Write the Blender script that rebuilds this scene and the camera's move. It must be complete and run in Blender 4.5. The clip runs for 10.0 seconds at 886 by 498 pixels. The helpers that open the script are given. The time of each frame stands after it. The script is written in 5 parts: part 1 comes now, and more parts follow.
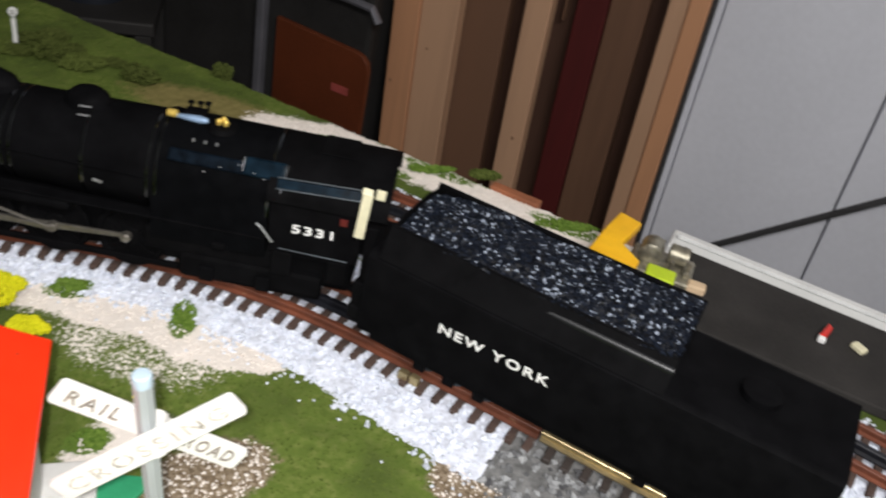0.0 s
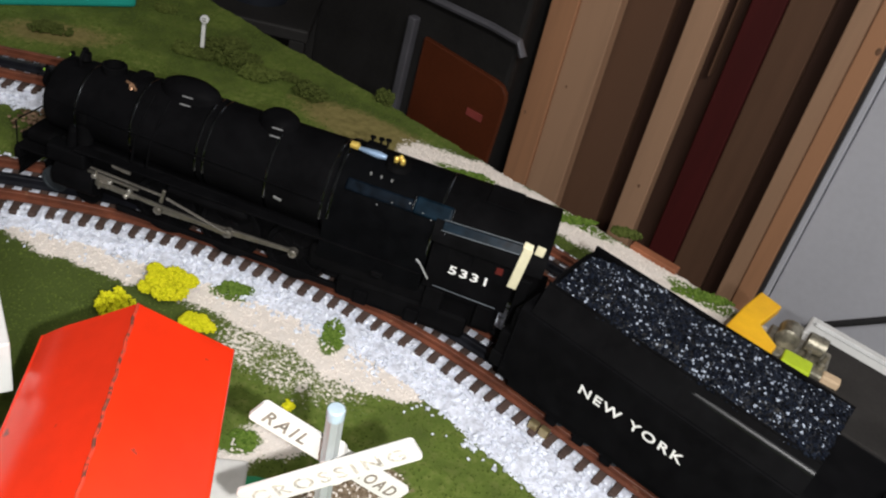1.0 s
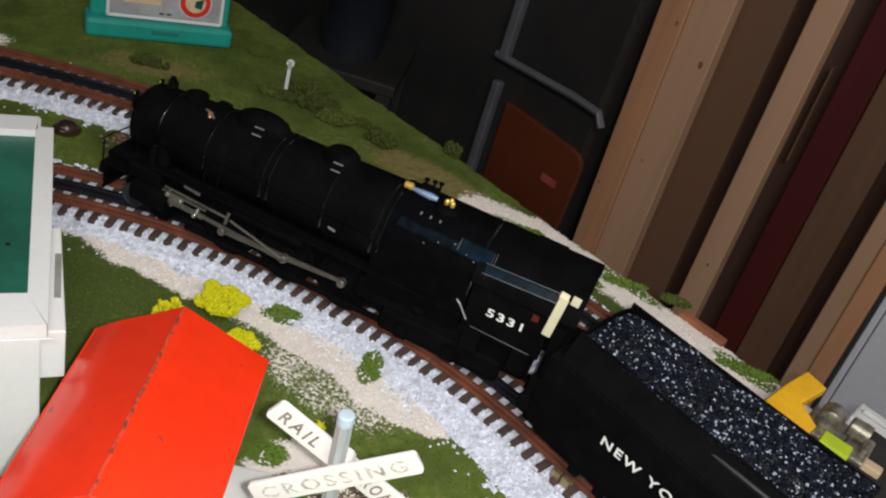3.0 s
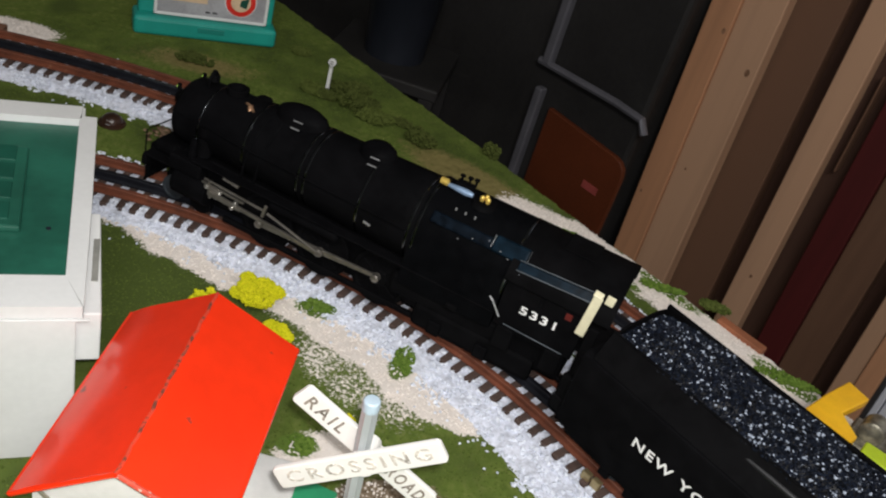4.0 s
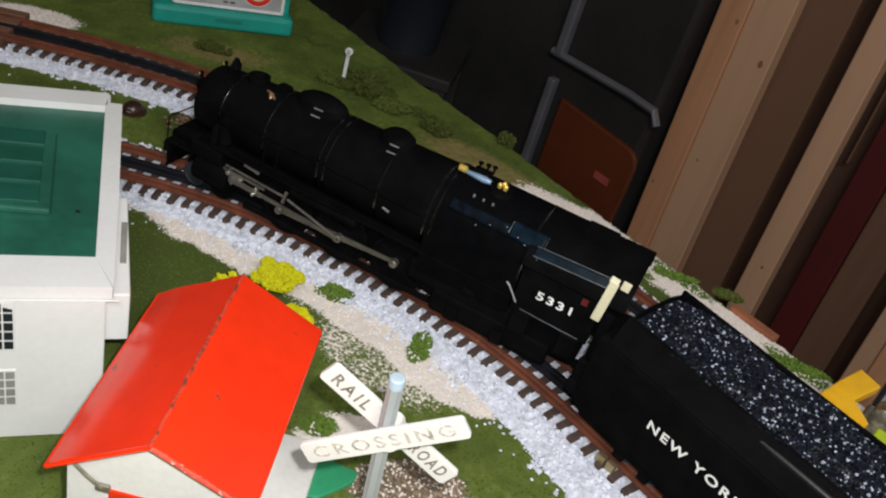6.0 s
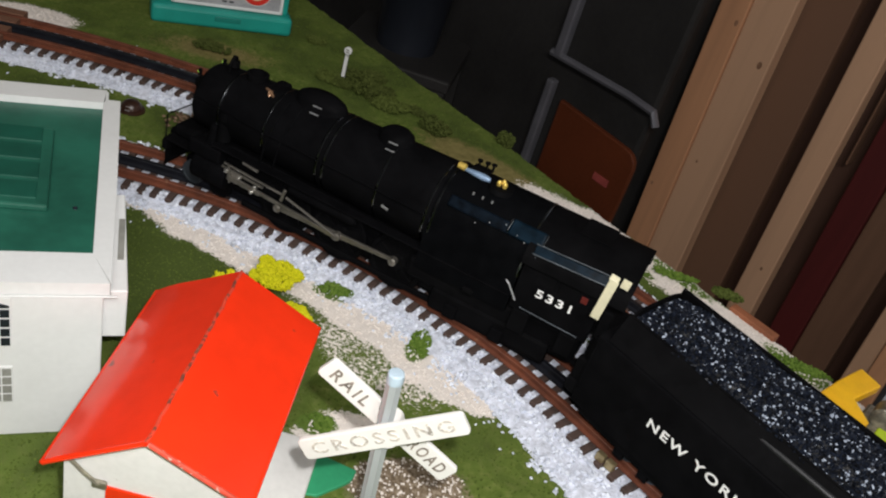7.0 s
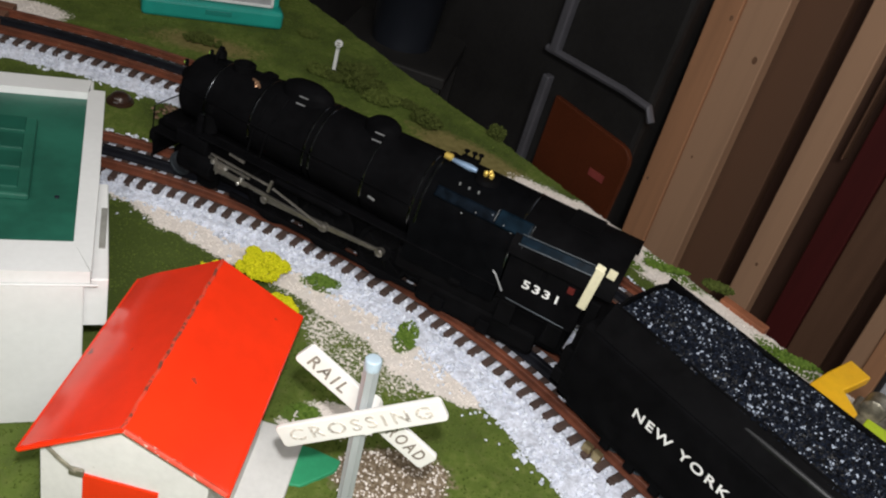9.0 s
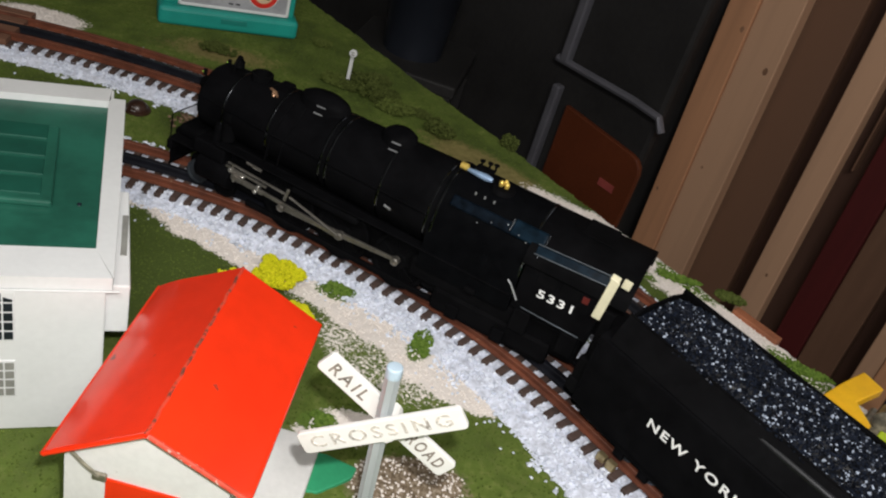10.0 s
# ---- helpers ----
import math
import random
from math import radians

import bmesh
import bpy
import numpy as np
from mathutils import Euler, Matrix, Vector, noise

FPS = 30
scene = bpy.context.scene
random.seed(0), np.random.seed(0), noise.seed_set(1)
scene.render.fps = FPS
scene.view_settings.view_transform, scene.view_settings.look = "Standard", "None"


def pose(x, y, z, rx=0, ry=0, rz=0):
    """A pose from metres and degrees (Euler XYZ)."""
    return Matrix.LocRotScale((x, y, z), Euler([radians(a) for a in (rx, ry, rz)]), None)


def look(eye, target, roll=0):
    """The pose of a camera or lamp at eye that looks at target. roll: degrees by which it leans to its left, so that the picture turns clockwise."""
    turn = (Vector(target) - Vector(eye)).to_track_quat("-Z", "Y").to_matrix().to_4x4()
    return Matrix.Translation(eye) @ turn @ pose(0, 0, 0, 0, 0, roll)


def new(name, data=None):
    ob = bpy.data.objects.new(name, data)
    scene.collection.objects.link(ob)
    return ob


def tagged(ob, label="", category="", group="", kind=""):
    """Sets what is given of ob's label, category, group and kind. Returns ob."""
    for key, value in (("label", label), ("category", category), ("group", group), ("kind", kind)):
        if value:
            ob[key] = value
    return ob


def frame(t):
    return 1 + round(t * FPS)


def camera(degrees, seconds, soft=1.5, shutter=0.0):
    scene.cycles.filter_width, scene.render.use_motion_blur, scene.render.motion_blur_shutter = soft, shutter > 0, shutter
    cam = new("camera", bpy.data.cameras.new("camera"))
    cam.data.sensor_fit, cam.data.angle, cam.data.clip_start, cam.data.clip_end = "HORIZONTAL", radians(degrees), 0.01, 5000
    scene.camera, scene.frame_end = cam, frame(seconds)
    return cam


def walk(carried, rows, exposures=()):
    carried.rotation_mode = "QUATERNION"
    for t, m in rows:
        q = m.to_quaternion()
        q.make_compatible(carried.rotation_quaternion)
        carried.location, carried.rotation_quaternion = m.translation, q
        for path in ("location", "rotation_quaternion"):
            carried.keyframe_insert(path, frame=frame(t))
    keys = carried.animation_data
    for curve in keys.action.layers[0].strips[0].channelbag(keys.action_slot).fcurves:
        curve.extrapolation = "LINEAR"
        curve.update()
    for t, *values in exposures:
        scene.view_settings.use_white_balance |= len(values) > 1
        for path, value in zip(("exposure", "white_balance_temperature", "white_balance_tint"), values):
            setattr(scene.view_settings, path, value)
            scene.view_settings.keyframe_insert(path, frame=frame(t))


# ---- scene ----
cam = camera(54.2, 10.0, soft=2.1, shutter=0.5)
PATH = [
    (0, (0.151, 0.078, 0.349), (0.6, 1.658, -0.794), 12.5),
    (0.5, (0.125, 0.078, 0.357), (0.463, 1.681, -0.791), 15.3),
    (1, (0.113, 0.077, 0.367), (0.344, 1.694, -0.787), 16.5),
    (1.5, (0.124, 0.075, 0.368), (0.325, 1.714, -0.759), 17.8),
    (2, (0.125, 0.075, 0.371), (0.248, 1.734, -0.738), 17.4),
    (2.5, (0.13, 0.06, 0.373), (0.196, 1.741, -0.71), 17.6),
    (4, (0.14, 0.054, 0.365), (0.069, 1.732, -0.72), 17.4),
    (4.5, (0.144, 0.053, 0.365), (0.031, 1.723, -0.729), 17.1),
    (5, (0.14, 0.047, 0.361), (0.035, 1.709, -0.746), 16.8),
    (5.5, (0.136, 0.044, 0.366), (0.048, 1.707, -0.742), 17.3),
    (7, (0.137, 0.044, 0.362), (0.053, 1.712, -0.738), 17.5),
    (7.5, (0.138, 0.044, 0.361), (0.054, 1.712, -0.739), 17.4),
    (8, (0.142, 0.044, 0.361), (0.063, 1.712, -0.74), 17.6),
    (8.5, (0.144, 0.045, 0.362), (0.065, 1.714, -0.738), 17.7),
    (9, (0.146, 0.045, 0.359), (0.064, 1.712, -0.744), 17.5),
    (9.5, (0.143, 0.044, 0.359), (0.056, 1.713, -0.739), 17.6),
    (10, (0.141, 0.041, 0.36), (0.038, 1.714, -0.731), 17.5),
]
EXPOSURES = [(0, 0.34), (0.5, 0.3), (1, 0.24), (1.5, 0.16), (2, 0.08), (2.5, 0.0), (10, 0.0)]
walk(cam, [(t, look(e, g, r)) for t, e, g, r in PATH], EXPOSURES)

# ---- light: the lamp beside the lens, the room's ceiling light, faint room glow ----
world = bpy.data.worlds.new("room_glow")
world.use_nodes = True
world.node_tree.nodes["Background"].inputs[0].default_value = (0.75, 0.85, 1.0, 1)
world.node_tree.nodes["Background"].inputs[1].default_value = 0.01
scene.world = world


def lamp(name, kind, energy, colour, m, size=0.01):
    data = bpy.data.lights.new(name, kind)
    data.energy, data.color = energy, colour
    if kind == "AREA":
        data.shape, data.size, data.size_y = "RECTANGLE", size, size * 0.25
    else:
        data.shadow_soft_size = size
    ob = new(name, data)
    ob.matrix_world = m
    return ob


lamp("torch", "POINT", 7.5, (0.985, 0.965, 0.95), pose(0.145, 0.0525, 0.379), 0.004)
lamp("ceiling_light", "AREA", 20.0, (1.0, 0.96, 0.92), look((0.5, -0.7, 1.42), (0.55, 1.45, -0.25)), 1.0)


# ---- materials ----
def nodes_of(name):
    m = bpy.data.materials.new(name)
    m.use_nodes = True
    t = m.node_tree
    return m, t, t.nodes, t.links, t.nodes["Principled BSDF"]


def tone(c, k):
    return (min(c[0] * k, 1), min(c[1] * k, 1), min(c[2] * k, 1), 1)


def mat(name, base, rough=0.6, metal=0.0, var=0.2, scale=40.0, bump=0.15, bscale=500.0, spec=0.5, stretch=(1, 1, 1), rnd=0.0,
        wear=None, wear_at=0.66):
    m, t, n, l, b = nodes_of(name)
    co = n.new("ShaderNodeTexCoord")
    mp = n.new("ShaderNodeMapping")
    mp.inputs["Scale"].default_value = stretch
    l.new(co.outputs["Object"], mp.inputs["Vector"])
    big = n.new("ShaderNodeTexNoise")
    big.inputs["Scale"].default_value, big.inputs["Detail"].default_value = scale, 5
    fine = n.new("ShaderNodeTexNoise")
    fine.inputs["Scale"].default_value, fine.inputs["Detail"].default_value = bscale, 3
    for q in (big, fine):
        l.new(mp.outputs["Vector"], q.inputs["Vector"])
    ramp = n.new("ShaderNodeValToRGB")
    ramp.color_ramp.elements[0].position, ramp.color_ramp.elements[1].position = 0.3, 0.7
    ramp.color_ramp.elements[0].color, ramp.color_ramp.elements[1].color = tone(base, 1 - var), tone(base, 1 + var)
    add = n.new("ShaderNodeMath")
    add.operation = "MULTIPLY_ADD"
    add.inputs[1].default_value = 0.35
    l.new(fine.outputs["Fac"], add.inputs[0])
    sub = n.new("ShaderNodeMath")
    sub.operation = "SUBTRACT"
    sub.inputs[1].default_value = 0.175
    l.new(big.outputs["Fac"], sub.inputs[0])
    l.new(sub.outputs[0], add.inputs[2])
    fac = add.outputs[0]
    if rnd:
        oi = n.new("ShaderNodeObjectInfo")
        mad = n.new("ShaderNodeMath")
        mad.operation = "MULTIPLY_ADD"
        mad.inputs[1].default_value = rnd
        l.new(oi.outputs["Random"], mad.inputs[0])
        l.new(fac, mad.inputs[2])
        fac = mad.outputs[0]
    l.new(fac, ramp.inputs["Fac"])
    colour = ramp.outputs["Color"]
    if wear:
        wn = n.new("ShaderNodeTexNoise")
        wn.inputs["Scale"].default_value, wn.inputs["Detail"].default_value = scale * 4, 8
        l.new(mp.outputs["Vector"], wn.inputs["Vector"])
        wr = n.new("ShaderNodeValToRGB")
        wr.color_ramp.elements[0].position, wr.color_ramp.elements[1].position = wear_at, wear_at + 0.04
        l.new(wn.outputs["Fac"], wr.inputs["Fac"])
        mx = n.new("ShaderNodeMix")
        mx.data_type = "RGBA"
        l.new(wr.outputs["Color"], mx.inputs["Factor"])
        l.new(colour, mx.inputs["A"])
        mx.inputs["B"].default_value = (*wear, 1)
        colour = mx.outputs["Result"]
    l.new(colour, b.inputs["Base Color"])
    b.inputs["Roughness"].default_value, b.inputs["Metallic"].default_value = rough, metal
    b.inputs["Specular IOR Level"].default_value = spec
    if bump:
        bp = n.new("ShaderNodeBump")
        bp.inputs["Strength"].default_value, bp.inputs["Distance"].default_value = bump, 0.0006
        l.new(fine.outputs["Fac"], bp.inputs["Height"])
        l.new(bp.outputs["Normal"], b.inputs["Normal"])
    return m


def island_mat(name, dark, light, rough, spec=0.5, glint=None, glint_at=0.95):
    """Loose grains: each grain takes its own shade."""
    m, t, n, l, b = nodes_of(name)
    g = n.new("ShaderNodeNewGeometry")
    r = n.new("ShaderNodeValToRGB")
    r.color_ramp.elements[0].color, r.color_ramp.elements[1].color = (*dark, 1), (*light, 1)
    # a small share of grains is coloured pale to imitate glints
    if glint:
        r.color_ramp.elements[1].position = glint_at
        last = r.color_ramp.elements.new(min(glint_at + 0.02, 1.0))
        last.color = (*glint, 1)
    l.new(g.outputs["Random Per Island"], r.inputs["Fac"])
    l.new(r.outputs["Color"], b.inputs["Base Color"])
    b.inputs["Roughness"].default_value = rough
    b.inputs["Specular IOR Level"].default_value = spec
    return m


def glow_mat(name, colour, strength):
    m, t, n, l, b = nodes_of(name)
    b.inputs["Base Color"].default_value = (*colour, 1)
    b.inputs["Emission Color"].default_value = (*colour, 1)
    b.inputs["Emission Strength"].default_value = strength
    return m


def ground_mat():
    m, t, n, l, b = nodes_of("scenery_turf")
    co = n.new("ShaderNodeTexCoord")

    def noise_of(scale, detail=6, rough=0.6):
        q = n.new("ShaderNodeTexNoise")
        q.inputs["Scale"].default_value, q.inputs["Detail"].default_value, q.inputs["Roughness"].default_value = scale, detail, rough
        l.new(co.outputs["Object"], q.inputs["Vector"])
        return q.outputs["Fac"]

    def ramp(fac, *stops):
        r = n.new("ShaderNodeValToRGB")
        e = r.color_ramp.elements
        while len(e) < len(stops):
            e.new(0.5)
        for el, (p, c) in zip(e, stops):
            el.position, el.color = p, (*c, 1)
        l.new(fac, r.inputs["Fac"])
        return r.outputs["Color"]

    def over(name_, a, c, nz, amount, sharp):
        at = n.new("ShaderNodeAttribute")
        at.attribute_name = name_
        k = n.new("ShaderNodeMath")
        k.operation = "MULTIPLY_ADD"
        k.inputs[1].default_value = amount
        l.new(nz, k.inputs[0])
        l.new(at.outputs["Fac"], k.inputs[2])
        mr = n.new("ShaderNodeMapRange")
        mr.inputs["From Min"].default_value, mr.inputs["From Max"].default_value = 0.5 + amount / 2 - sharp, 0.5 + amount / 2 + sharp
        l.new(k.outputs[0], mr.inputs["Value"])
        x = n.new("ShaderNodeMix")
        x.data_type = "RGBA"
        l.new(mr.outputs["Result"], x.inputs["Factor"])
        l.new(a, x.inputs["A"])
        l.new(c, x.inputs["B"])
        return x.outputs["Result"]

    fine, mid, big, speck = noise_of(1500, 3), noise_of(160), noise_of(14), noise_of(420, 4, 0.7)
    turf = ramp(mid, (0.32, (0.068, 0.104, 0.018)), (0.5, (0.108, 0.152, 0.028)), (0.68, (0.21, 0.225, 0.07)))
    turf2 = ramp(fine, (0.3, (0.082, 0.116, 0.022)), (0.7, (0.125, 0.175, 0.036)))
    x = n.new("ShaderNodeMix")
    x.data_type = "RGBA"
    x.inputs["Factor"].default_value = 0.45
    l.new(turf, x.inputs["A"])
    l.new(turf2, x.inputs["B"])
    c = x.outputs["Result"]
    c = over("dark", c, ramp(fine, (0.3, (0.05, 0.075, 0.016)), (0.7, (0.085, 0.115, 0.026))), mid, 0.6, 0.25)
    c = over("olive", c, ramp(mid, (0.3, (0.15, 0.13, 0.045)), (0.7, (0.24, 0.2, 0.075))), mid, 0.6, 0.2)
    c = over("dirt", c, ramp(speck, (0.3, (0.07, 0.05, 0.03)), (0.5, (0.2, 0.15, 0.1)), (0.7, (0.4, 0.34, 0.26))), mid, 0.7, 0.1)
    c = over("sand", c, ramp(fine, (0.3, (0.72, 0.655, 0.6)), (0.7, (0.84, 0.785, 0.735))), speck, 1.1, 0.07)
    c = over("bright", c, ramp(fine, (0.3, (0.07, 0.125, 0.018)), (0.7, (0.14, 0.21, 0.04))), speck, 0.9, 0.08)
    l.new(c, b.inputs["Base Color"])
    b.inputs["Roughness"].default_value = 0.95
    b.inputs["Specular IOR Level"].default_value = 0.15
    bp = n.new("ShaderNodeBump")
    bp.inputs["Strength"].default_value, bp.inputs["Distance"].default_value = 0.4, 0.0008
    l.new(speck, bp.inputs["Height"])
    l.new(bp.outputs["Normal"], b.inputs["Normal"])
    return m


